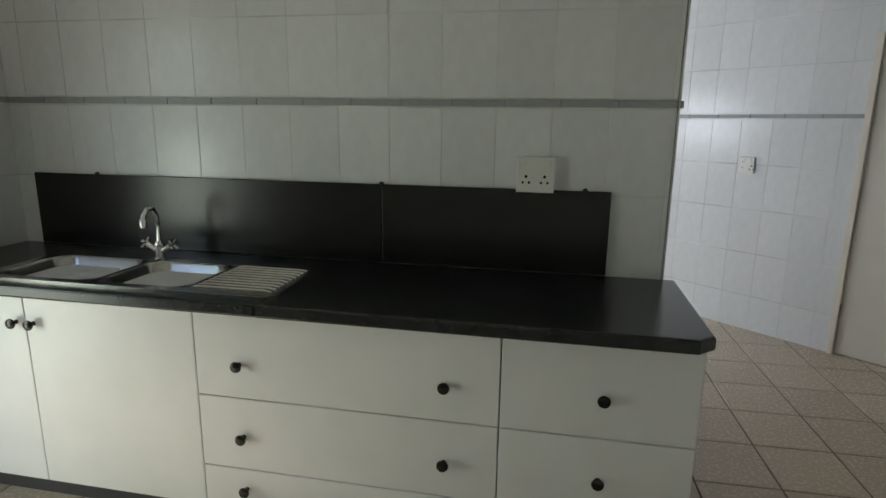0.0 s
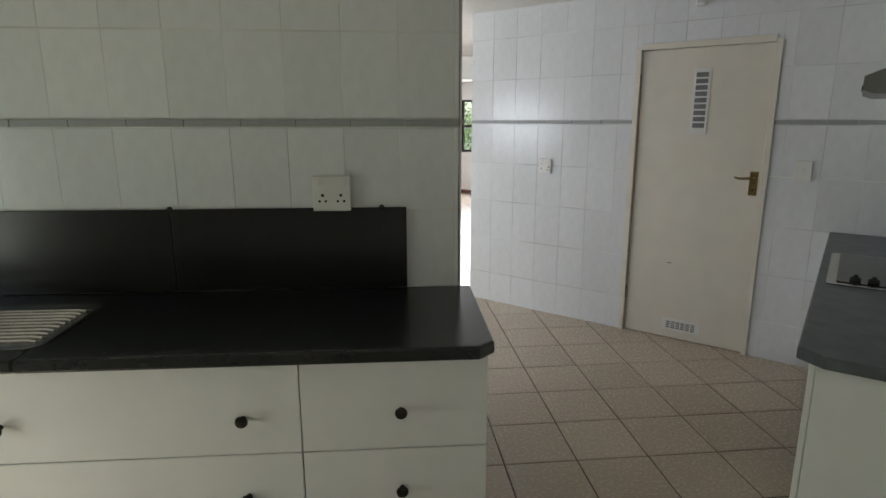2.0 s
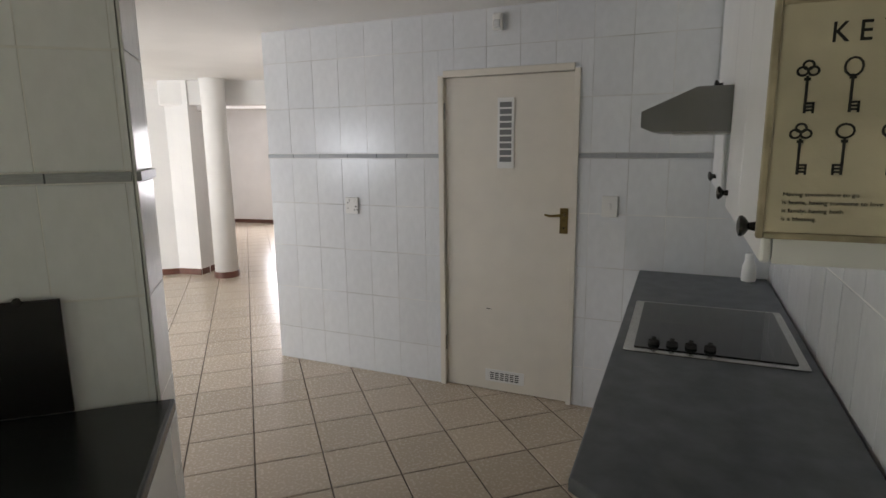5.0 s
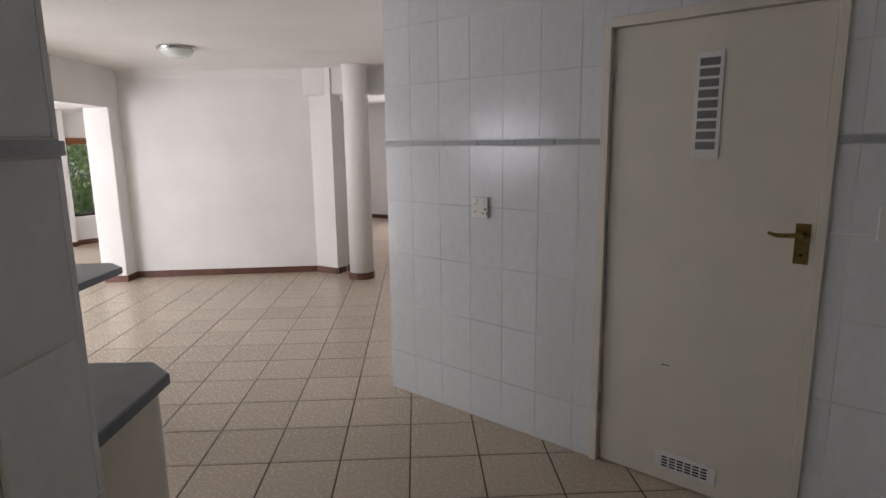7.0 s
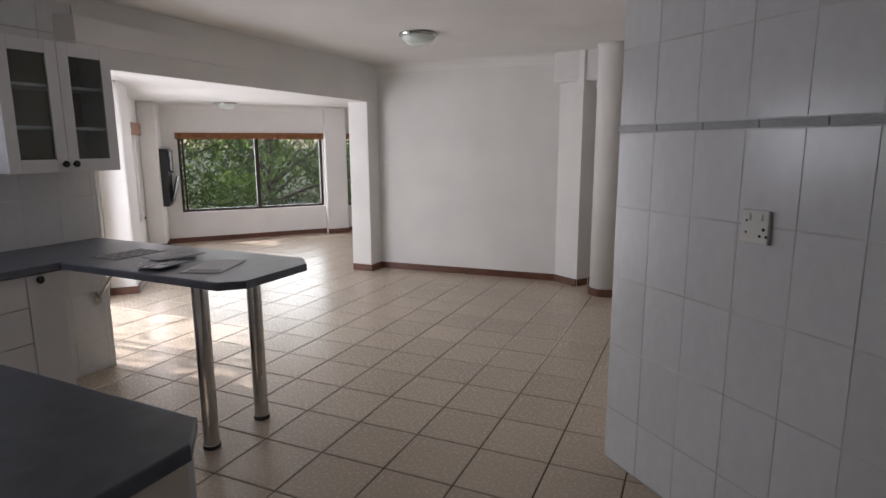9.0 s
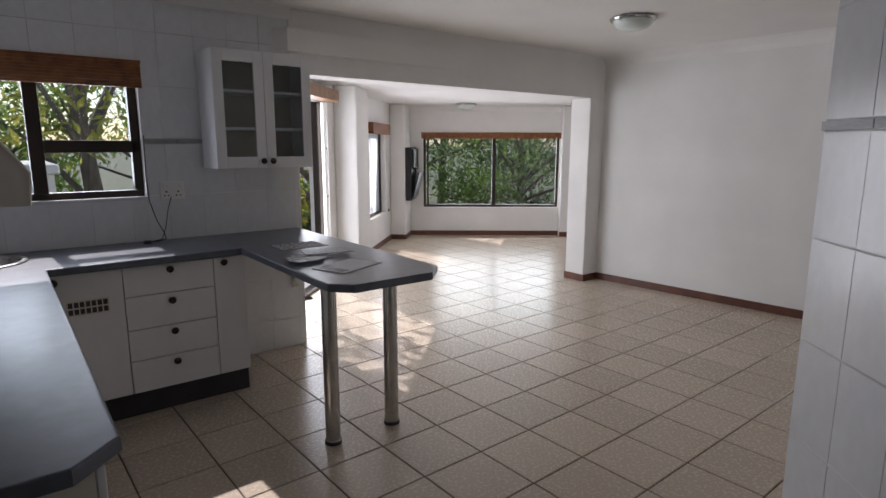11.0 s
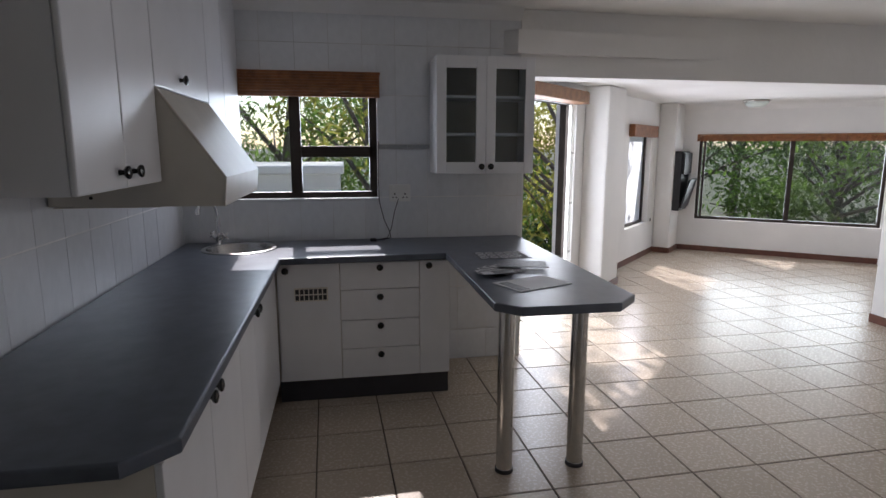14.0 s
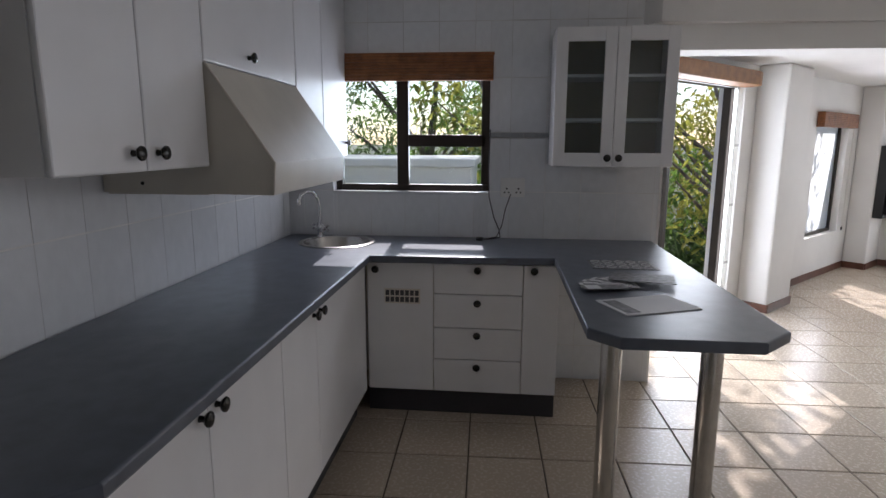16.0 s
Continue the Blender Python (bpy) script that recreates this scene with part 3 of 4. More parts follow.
def outlet(m, w, h, label, holes, rockers):
    """A wall plate in the local x-z plane, facing +y."""
    o = thing("wall_socket", m, label, "socket")
    part("plate", box(-w / 2, w / 2, 0, 0.012, -h / 2, h / 2, 0.004), PLASTIC, o)
    for x, z, r in holes:
        part("pin_hole", lathe([(0, 0), (r, 0), (r, 0.0012), (0, 0.0012)], 10, pose(x, 0.0122, z, -90)), DARK, o)
    for x, z in rockers:
        part("rocker", box(x - 0.008, x + 0.008, 0.012, 0.017, z - 0.011, z + 0.011, 0.002), PLASTIC, o)
    return o


def three(x, z, r=0.005):
    return [(x, z + 0.014, r * 1.2), (x - 0.012, z - 0.009, r), (x + 0.012, z - 0.009, r)]


DBL = three(-0.035, -0.02) + three(0.035, -0.02)
outlet(pose(-0.085, -2.4425, 1.285, 0, 0, 180), 0.145, 0.135, "white double wall socket on the splashback edge", DBL, [(-0.05, 0.045), (0.05, 0.045)])
dmi = RM @ pose(2.28 - 0.004, DV, 0, 0, 0, 90)        # x = -v ... along the angled wall, +y into the room
outlet(dmi @ pose(1.805, 0, 1.21), 0.105, 0.115, "white wall socket on the tiled angled wall", DBL[:3] + [(0.03, -0.02, .004), (0.03, 0.02, .004)], [(-0.022, 0.034), (0.022, 0.034)])
sw = thing("light_switch", dmi @ pose(0.057, 0, 1.26), "white light switch plate beside the door", "switch")
part("plate", box(-0.045, 0.045, 0, 0.012, -0.062, 0.062, 0.004), PLASTIC, sw)
part("rocker", box(-0.010, 0.010, 0.012, 0.018, -0.018, 0.018, 0.002), PLASTIC, sw)
outlet(pose(WX + 0.004, -0.79, 1.207, 0, 0, -90), 0.145, 0.115, "white double wall socket on the kitchen tiles", DBL, [(-0.05, 0.035), (0.05, 0.035)])

# ---------------- pantry door ----------------
pd = structure("door_1", box(0.283, 1.095, -0.055, -0.015, 0.006, 2.03, 0.002), DOORP, "closed cream painted flush door with two vents", "door", dmi)
fr = bmesh.new()
box(0.245, 0.279, -0.15, 0.012, -0.01, 2.045, 0.003, bm=fr)
box(1.099, 1.135, -0.15, 0.012, -0.01, 2.045, 0.003, bm=fr)
box(0.279, 1.099, -0.15, 0.012, 2.034, 2.075, 0.003, bm=fr)
part("door_frame", fr, DOORP, pd)
back = part("lock_plate", box(0.298, 0.348, -0.015, -0.011, 1.085, 1.24, 0.0015), BRASS, pd, "worn brass lock plate")
part("lever_handle", tube([(0.323, -0.011, 1.20), (0.323, 0.03, 1.20), (0.335, 0.038, 1.20), (0.40, 0.038, 1.195), (0.43, 0.034, 1.203)], [0.009, 0.009, 0.009, 0.008, 0.006], 10), BRASS, pd, "brass lever handle", True)
part("keyhole", lathe([(0, 0), (0.006, 0), (0.006, 0.001), (0, 0.001)], 10, pose(0.323, -0.011, 1.12, -90)), DARK, pd)
for z in (0.25, 1.78):
    part("hinge", lathe([(0, 0), (0.008, 0), (0.008, 0.1), (0, 0.1)], 10, pose(1.099, -0.006, z)), STEEL, pd, smooth=True)
part("scratch", box(0.78, 0.815, -0.0152, -0.0145, 0.562, 0.566), INK, pd)
vt = part("vent_plate", box(0.640, 0.745, -0.015, -0.009, 1.475, 1.90, 0.002), PLASTIC, pd, "white louvred vent plate")
for k in range(9):
    z = 1.515 + k * 0.041
    part("slot_group", box(0.655, 0.730, -0.0092, -0.008, z, z + 0.030), HOODM, vt)
vb = part("vent_plate", box(0.555, 0.820, -0.015, -0.009, 0.065, 0.150, 0.002), PLASTIC, pd, "white louvred vent plate")
for k in range(6):
    for j in range(4):
        x = 0.590 + k * 0.034
        part("slot", box(x, x + 0.026, -0.0092, -0.008, 0.082 + j * 0.014, 0.089 + j * 0.014), DARK, vb)

# motion detector by the ceiling
al = thing("alarm_sensor", dmi @ pose(0.735, 0, 2.33), "small white alarm sensor near the ceiling", "sensor")
part("case", box(-0.03, 0.03, 0, 0.045, -0.05, 0.05, 0.012), PLASTIC, al)
part("lens", box(-0.02, 0.02, 0.04, 0.05, -0.035, 0.01, 0.006), PAPER, al)

# ---------------- angled hob run ----------------
ht = thing("hob_worktop", HM, "slate grey laminate worktop with a clipped corner", "worktop")
part("slab", prism([(-0.05, -0.07), (0.0, 0.0), (2.245, 0.0), (2.225, -0.645), (-0.05, -0.645)], 0.862, 0.9, 0.006), GREYTOP, ht)
HB = HM @ pose(0, -0.035, 0)
base_unit(HB @ pose(0.0, 0, 0), 0.84, 0.60, [("door", 0, 0.42, 0.10, 0.855, [(0.38, 0.76)]), ("door", 0.42, 0.84, 0.10, 0.855, [(0.46, 0.76)])], "white cupboard with two doors at the worktop end", WHITE, zlow=0.1)
base_unit(HB @ pose(1.51, 0, 0), 0.72, 0.60, [("door", 0, 0.375, 0.10, 0.855, [(0.335, 0.76)]), ("door", 0.375, 0.72, 0.10, 0.855, [(0.415, 0.76)])], "white cupboard beside the angled wall", WHITE, zlow=0.1)
ov = thing("oven", HB @ pose(0.842, 0, 0), "built-in oven with a steel bar handle under the hob", "oven")
part("body", box(0.0, 0.664, -0.58, -0.02, 0.1, 0.86), WHITE, ov)
part("oven_door", box(0.01, 0.654, -0.02, 0.0, 0.14, 0.70, 0.004), HOBGLASS, ov)
part("control_panel", box(0.01, 0.654, -0.02, 0.0, 0.71, 0.855, 0.004), STEEL, ov)
part("handle", tube([(0.05, 0.0, 0.655), (0.05, 0.045, 0.66), (0.61, 0.045, 0.66), (0.61, 0.0, 0.655)], 0.011, 10), STEEL, ov, smooth=True)
for k in range(4):
    part("dial", lathe([(0, 0), (0.02, 0), (0.018, 0.025), (0, 0.026)], 14, pose(0.12 + k * 0.14, 0, 0.78, -90)), PLINTH, ov, smooth=True)
hb = thing("hob", HM @ pose(0.86, -0.035, 0.9), "black glass hob with a steel rim and four dials", "hob")
part("rim", prism(rounded(0, 0.68, -0.58, 0, 0.012, 3), 0.0, 0.006, 0.002), STEEL, hb)
part("glass_top", prism(rounded(0.035, 0.655, -0.55, -0.035, 0.01, 3), 0.0061, 0.010, 0.0015), HOBGLASS, hb)
for k in range(4):
    dl = part("dial", lathe([(0, 0.010), (0.021, 0.010), (0.019, 0.022), (0.008, 0.026), (0.008, 0.034), (0, 0.035)], 14, pose(0.085, -0.10 - k * 0.062, 0)), INK, hb, smooth=True)
bt2 = thing("white_bottle", HM @ pose(2.16, -0.55, 0.9), "small white plastic shaker on the worktop", "bottle")
part("body", lathe([(0, 0), (0.034, 0), (0.036, 0.01), (0.033, 0.08), (0.024, 0.10), (0.022, 0.12), (0, 0.122)], 18), PLASTIC, bt2, smooth=True)
part("cap", lathe([(0, 0.12), (0.024, 0.12), (0.022, 0.145), (0, 0.15)], 18), PLASTIC, bt2, smooth=True)


def upper_unit(m, w, depth, z0, z1, doors, label, material=None, category="cabinet"):
    """A wall cabinet; x along its width, +y its outer side."""
    o = thing("wall_cabinet", m, label, category)
    part("body", box(0.001, w - 0.001, -depth, -0.019, z0 + 0.002, z1), material or CREAM, o)
    for x0, x1, a, b, kx, kz in doors:
        d = front(o, "door", x0, x1, a, b, 0, material=material or WHITE, bevel=0.006)
        if kx is not None:
            knob(d, kx, 0, kz, POSY)
    return o


UP = HM @ pose(-0.07, -0.325, 0)
upper_unit(UP, 0.90, 0.325, 1.42, 2.36, [(0, 0.45, 1.42, 2.36, 0.08, 1.475), (0.45, 0.90, 1.42, 2.36, 0.82, 1.475)], "white wall cabinet with a key print on its end panel", WHITE)
upper_unit(UP @ pose(0.90, 0, 0), 0.70, 0.325, 1.80, 2.36, [(0, 0.70, 1.80, 2.36, 0.62, 1.85)], "white wall cabinet above the cooker hood", WHITE)
upper_unit(UP @ pose(1.60, -0.02, 0), 0.69, 0.305, 1.40, 2.36, [(0, 0.385, 1.40, 2.36, 0.33, 1.46), (0.385, 0.69, 1.40, 2.36, 0.44, 1.46)], "white wall cabinet beside the cooker hood", WHITE)
hd = thing("cooker_hood", UP @ pose(0.90, 0, 0), "grey metal cooker hood under a wall cabinet", "cooker hood")
bm = bmesh.new()
prof = [(-0.325, 1.66), (0.23, 1.66), (0.265, 1.675), (0.265, 1.725), (0.10, 1.798), (-0.325, 1.798)]
ls = [[bm.verts.new((x, y, z)) for y, z in prof] for x in (0.003, 0.697)]
bm.faces.new(ls[0]), bm.faces.new(ls[1][::-1])
for k in range(6):
    bm.faces.new((ls[0][k], ls[0][(k + 1) % 6], ls[1][(k + 1) % 6], ls[1][k]))
part("canopy", bm, HOODM, hd)
part("filter", box(0.06, 0.64, -0.28, 0.17, 1.652, 1.66), STEEL, hd)
part("switch_panel", box(0.40, 0.62, 0.2655, 0.270, 1.69, 1.71), DARK, hd)

# key print on the cabinet's end panel
kp = thing("key_print", UP @ pose(0.0, 0, 0) @ pose(-0.0005, -0.137, 1.66, 0, 0, 90) @ Matrix.Diagonal((0.95, 1, 0.94, 1)), "aged cream print of antique keys in a pale wooden frame", "picture")
part("board", box(-0.148, 0.148, 0.0, 0.010, -0.198, 0.198), BOARD, kp)
for nm, b in (("frame_side", (-0.155, -0.143, 0.0, 0.016, -0.205, 0.205)), ("frame_side", (0.143, 0.155, 0.0, 0.016, -0.205, 0.205)), ("frame_side", (-0.143, 0.143, 0.0, 0.016, -0.205, -0.193)), ("frame_side", (-0.143, 0.143, 0.0, 0.016, 0.193, 0.205))):
    part(nm, box(*b, 0.003), BOARDFR, kp)


def lettering(text, size, x, z, parent, y=0.0108, align='CENTER', squash=1.0, bold=0.0):
    c = bpy.data.curves.new("lettering", 'FONT')
    c.body, c.size, c.align_x, c.extrude, c.offset = text, size, align, 0.0003, bold
    tmp = bpy.data.objects.new("tmp", c)
    scene.collection.objects.link(tmp)
    me = bpy.data.meshes.new_from_object(tmp.evaluated_get(bpy.context.evaluated_depsgraph_get()))
    bpy.data.objects.remove(tmp)
    me.transform(pose(x, y, z, 90, 0, 180) @ Matrix.Diagonal((-1 * -squash, 1, 1, 1)))
    me.materials.append(INK)
    o = new("lettering", me)
    o.parent = parent
    return o


# seen from its front the print's right-hand side is local -x
for k, ch in enumerate("KEYS"):
    lettering(ch, 0.046, 0.058 - k * 0.035, 0.128, kp, squash=0.85, bold=0.0004)
for k, line in enumerate(("Having somewhere to go", "is home, having someone to love", "is family, having both", "is a blessing.")):
    lettering(line, 0.0105, 0.118, -0.128 - k * 0.0145, kp, align='LEFT', squash=1.05)


def print_key(x, z, size, bits, bow, parent):
    bm = bmesh.new()
    y = 0.0105
    n = 3 if bow == 2 else 1
    for i in range(n):
        ox, oz, r = ((0, 0.030, 0.013), ) [0] if n == 1 else ((-0.008, 0.026, 0.008), (0.008, 0.026, 0.008), (0, 0.036, 0.008))[i]
        pts = [(x + (ox + r * math.cos(a * 0.5236)) * size, y, z + (oz + r * (0.9 if bow else 1.15) * math.sin(a * 0.5236)) * size) for a in range(13)]
        tube(pts, 0.0021 * size, 5, bm=bm)
    tube([(x, y, z + 0.018 * size), (x, y, z - 0.045 * size)], 0.0022 * size, 6, bm=bm)
    box(x - 0.005 * size, x + 0.005 * size, y - 0.001, y + 0.001, z + 0.010 * size, z + 0.015 * size, bm=bm)
    for k in range(3):
        box(x - 0.014 * size if bits > 0 else x, x if bits > 0 else x + 0.014 * size, y - 0.001, y + 0.0012, z - (0.030 + 0.006 * k) * size, z - (0.0265 + 0.006 * k) * size, bm=bm)
    box(*(sorted((x - bits * 0.014 * size, x - bits * 0.0105 * size))), y - 0.001, y + 0.0012, z - 0.0455 * size, z - 0.0265 * size, bm=bm)
    return part("printed_key", bm, INK, parent)


for i, (bits, bow) in enumerate(((1, 2), (1, 0), (1, 1), (1, 2))):
    print_key(0.098 - i * 0.064, 0.058, 0.98, bits, bow, kp)
for i, (bits, bow) in enumerate(((1, 2), (-1, 1), (1, 1))):
    print_key(0.100 - i * 0.064, -0.046, 0.98, bits, bow, kp)
kh = lathe([(0, 0), (0.020, 0), (0.020, 0.0012), (0, 0.0012)], 20, pose(-0.098, 0.0102, -0.026, -90))
join(kh, prism([(-0.105, -0.04), (-0.091, -0.04), (-0.079, -0.093), (-0.117, -0.093)], 0, 0.0012) if False else box(-0.107, -0.089, 0.0102, 0.0114, -0.06, -0.03))
box(-0.114, -0.082, 0.0102, 0.0114, -0.095, -0.055, bm=kh)
part("printed_keyhole", kh, INK, kp)

# ---------------- kitchen: blue worktop and bar ----------------
kt = thing("blue_worktop", I4, "slate blue laminate worktop running into a breakfast bar", "worktop")
HOLE = [(-2.185 + 0.19 * math.cos(k * math.pi / 12), -1.80 + 0.19 * math.sin(k * math.pi / 12)) for k in range(24)]
kslab = part("slab", prism_hole([(0.295, -2.18), (0.295, -1.62), (0.205, -1.525), (-1.815, -1.525), (-1.845, -0.583), (-0.735, -0.583), (-0.65, -0.498), (-0.65, -0.075), (-0.765, 0.04), (-2.465, 0.04), (-2.465, -2.18)], HOLE, 0.862, 0.9), BLUETOP, kt)
bev = kslab.modifiers.new("rounded", 'BEVEL')
bev.width, bev.segments, bev.limit_method, bev.angle_limit = 0.007, 3, 'ANGLE', radians(50)
for y in (-0.452, -0.10):
    part("leg", lathe([(0, 0), (0.040, 0), (0.040, 0.02), (0.038, 0.022), (0.038, 0.862), (0, 0.862)], 24, pose(-0.995, y, 0)), STEEL, kt, "brushed steel tube leg with a dark foot", True)
    part("leg_foot", lathe([(0.039, 0.0), (0.043, 0.0), (0.043, 0.018), (0.039, 0.019)], 24, pose(-0.995, y, 0)), PLINTH, kt)
part("bracket", tube([(-2.46, 0.0, 0.50), (-2.12, 0.0, 0.858)], 0.009, 8), STEEL, kt, "thin steel strut", True)
part("bracket_plate", box(-2.466, -2.460, -0.02, 0.02, 0.46, 0.54), STEEL, kt)
# long back run: x east to west, facing north
BK = pose(-1.85, -1.56, 0)
base_unit(BK @ pose(1.165, 0, 0), 0.475, 0.60, [("door", 0, 0.475, 0.15, 0.855, [(0.435, 0.825)])], "cream cupboard door under the blue worktop")
base_unit(BK @ pose(1.64, 0, 0), 0.44, 0.60, [("door", 0, 0.44, 0.15, 0.855, [(0.04, 0.825)])], "cream end cupboard under the blue worktop")
base_unit(BK @ pose(0.81, 0, 0), 0.355, 0.60, [("door", 0, 0.355, 0.15, 0.855, [(0.035, 0.825)])], "cream middle cupboard under the blue worktop")
base_unit(BK @ pose(0.0, 0, 0), 0.81, 0.60, [("door", 0, 0.81, 0.15, 0.855, [(0.77, 0.825)])], "cream corner cupboard under the blue worktop")
# window run: faces east
WK = pose(-1.872, -0.552, 0, 0, 0, -90)
base_unit(WK, 0.184, 0.60, [("door", 0, 0.184, 0.15, 0.855, [(0.13, 0.828)])], "narrow cream cupboard beside the drawers")
base_unit(WK @ pose(0.184, 0, 0), 0.465, 0.60, [("drawer_front", 0, 0.465, 0.692, 0.855, [(0.235, 0.825)]), ("drawer_front", 0, 0.465, 0.508, 0.692, [(0.235, 0.650)]), ("drawer_front", 0, 0.465, 0.333, 0.508, [(0.235, 0.475)]), ("drawer_front", 0, 0.465, 0.15, 0.333, [(0.235, 0.298)])], "cream four drawer unit with dark knobs")
vc = base_unit(WK @ pose(0.649, 0, 0), 0.365, 0.60, [("door", 0, 0.355, 0.15, 0.855, [(0.305, 0.82)])], "cream cupboard door with a slotted vent")
grille = part("vent_grille", box(0.07, 0.26, 0.0005, 0.004, 0.635, 0.715, 0.001), CREAM, vc)
for k in range(7):
    for j in range(2):
        part("slot", box(0.078 + k * 0.026, 0.098 + k * 0.026, 0.003, 0.0048, 0.643 + j * 0.036, 0.671 + j * 0.036), PLINTH, grille)

rs = thing("round_sink", pose(-2.185, -1.80, 0.9), "round brushed steel basin in the worktop corner", "sink")
part("rim", lathe([(0.22, 0.0005), (0.22, 0.006), (0.21, 0.010), (0.195, 0.008), (0.188, 0.0)], 40), STEEL, rs, smooth=True)
part("bowl", lathe([(0.190, 0.004), (0.186, -0.004), (0.178, -0.10), (0.15, -0.14), (0, -0.146)], 40), STEEL, rs, smooth=True)
part("waste", lathe([(0, -0.145), (0.04, -0.145), (0.04, -0.141), (0.02, -0.14), (0, -0.1405)], 20), CHROME, rs, smooth=True)
mixer_tap(pose(-2.345, -1.95, 0.902, 0, 0, 45), "chrome swan neck tap beside the round basin",
          [(0, 0, 0.07), (0, 0, 0.17), (0.0, -0.01, 0.235), (0.0, -0.04, 0.275), (0, -0.08, 0.285), (0, -0.12, 0.262), (0, -0.13, 0.225)])

# upper cabinets on the partition, facing north
UK = pose(0, -1.80, 0)


def kitchen_upper(x0, x1, z0, z1, doors, label):
    w = x1 - x0
    return upper_unit(UK @ pose(x0, 0, 0), w, 0.38, z0, z1, [(a - x0, b - x0, c, d, k - x0, kz) for a, b, c, d, k, kz in doors], label, WHITE)


kitchen_upper(-0.765, -0.095, 1.39, 2.40, [(-0.765, -0.43, 1.39, 2.40, -0.48, 1.44), (-0.43, -0.095, 1.39, 2.40, -0.37, 1.44)], "white two-door wall cabinet above the blue worktop")
kitchen_upper(-1.60, -0.767, 1.72, 2.40, [(-1.60, -0.767, 1.72, 2.40, -1.10, 1.775)], "white wall cabinet above the sloping hood")
kitchen_upper(-2.47, -1.602, 1.39, 2.40, [(-2.0, -1.602, 1.39, 2.40, -1.94, 1.47), (-2.47, -2.0, 1.39, 2.40, -2.42, 1.47)], "white wall cabinet in the corner beside the window")
oc = thing("open_cabinet", pose(-0.09, -1.98, 0), "open cream wall cabinet without a door", "cabinet")
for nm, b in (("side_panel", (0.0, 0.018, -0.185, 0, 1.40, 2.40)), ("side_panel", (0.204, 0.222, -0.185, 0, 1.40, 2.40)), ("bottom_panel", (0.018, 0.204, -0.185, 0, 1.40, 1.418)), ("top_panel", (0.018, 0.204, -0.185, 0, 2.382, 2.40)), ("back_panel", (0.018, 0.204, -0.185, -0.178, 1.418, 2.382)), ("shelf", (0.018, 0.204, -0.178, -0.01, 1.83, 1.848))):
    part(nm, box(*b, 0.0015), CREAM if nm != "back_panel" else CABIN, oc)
ph = thing("wall_phone", pose(0.345, PN + 0.004, 1.385), "pale grey wall phone with a handset and coiled cord", "phone")
part("base", box(-0.045, 0.045, 0, 0.028, -0.125, 0.12, 0.008), PLASTIC, ph)
part("handset", tube([(0.0, 0.035, 0.115), (0.0, 0.055, 0.10), (0.0, 0.05, 0.05), (0.0, 0.048, -0.04), (0.0, 0.055, -0.09), (0.0, 0.035, -0.11)], [0.016, 0.024, 0.015, 0.015, 0.024, 0.016], 10), PLINTH, ph, "dark grey handset", True)
part("coiled_cord", tube([(0.03 + 0.010 * math.cos(a * 0.9), 0.03 + 0.010 * math.sin(a * 0.9), -0.12 - a * 0.0011) for a in range(200)], 0.0022, 5), PLASTIC, ph, "coiled cord", True)
# sloping hood
kh2 = thing("sloping_hood", UK, "cream boxed sloping cooker hood between wall cabinets", "cooker hood")
bm = bmesh.new()
prof = [(-0.38, 1.305), (0.205, 1.30), (0.215, 1.405), (0.0, 1.718), (-0.38, 1.718)]
ls = [[bm.verts.new((x, y, z)) for y, z in prof] for x in (-1.598, -0.77)]
bm.faces.new(ls[0]), bm.faces.new(ls[1][::-1])
for k in range(5):
    bm.faces.new((ls[0][k], ls[0][(k + 1) % 5], ls[1][(k + 1) % 5], ls[1][k]))
part("casing", bm, HOOD, kh2)
ed = bmesh.new()
tube([(-0.769, 0.001, 1.718), (-0.769, 0.216, 1.405), (-0.769, 0.206, 1.301)], 0.004, 6, bm=ed)
part("edge_strip", ed, CREAM, kh2)
part("under_panel", box(-1.59, -0.78, -0.37, -0.02, 1.298, 1.302), HOOD, kh2)
part("screw", lathe([(0, 0), (0.006, 0), (0.006, 0.003), (0, 0.003)], 10, pose(-0.768, -0.24, 1.335, 0, 90)), INK, kh2)

# glass-fronted wall cabinet on the window wall, facing east
gc = thing("glass_cabinet", pose(-2.17, 0.045, -0.012, 0, 0, -90), "white wall cabinet with two glazed doors and shelves", "cabinet")
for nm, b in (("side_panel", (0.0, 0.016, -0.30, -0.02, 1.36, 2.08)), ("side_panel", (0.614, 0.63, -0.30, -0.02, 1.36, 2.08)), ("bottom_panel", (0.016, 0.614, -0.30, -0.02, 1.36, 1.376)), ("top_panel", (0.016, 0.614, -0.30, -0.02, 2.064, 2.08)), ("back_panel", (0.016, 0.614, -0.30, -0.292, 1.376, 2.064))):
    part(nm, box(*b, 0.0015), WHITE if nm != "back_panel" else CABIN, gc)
for z in (1.60, 1.83):
    part("shelf", box(0.016, 0.614, -0.292, -0.045, z, z + 0.016, 0.001), WHITE, gc)
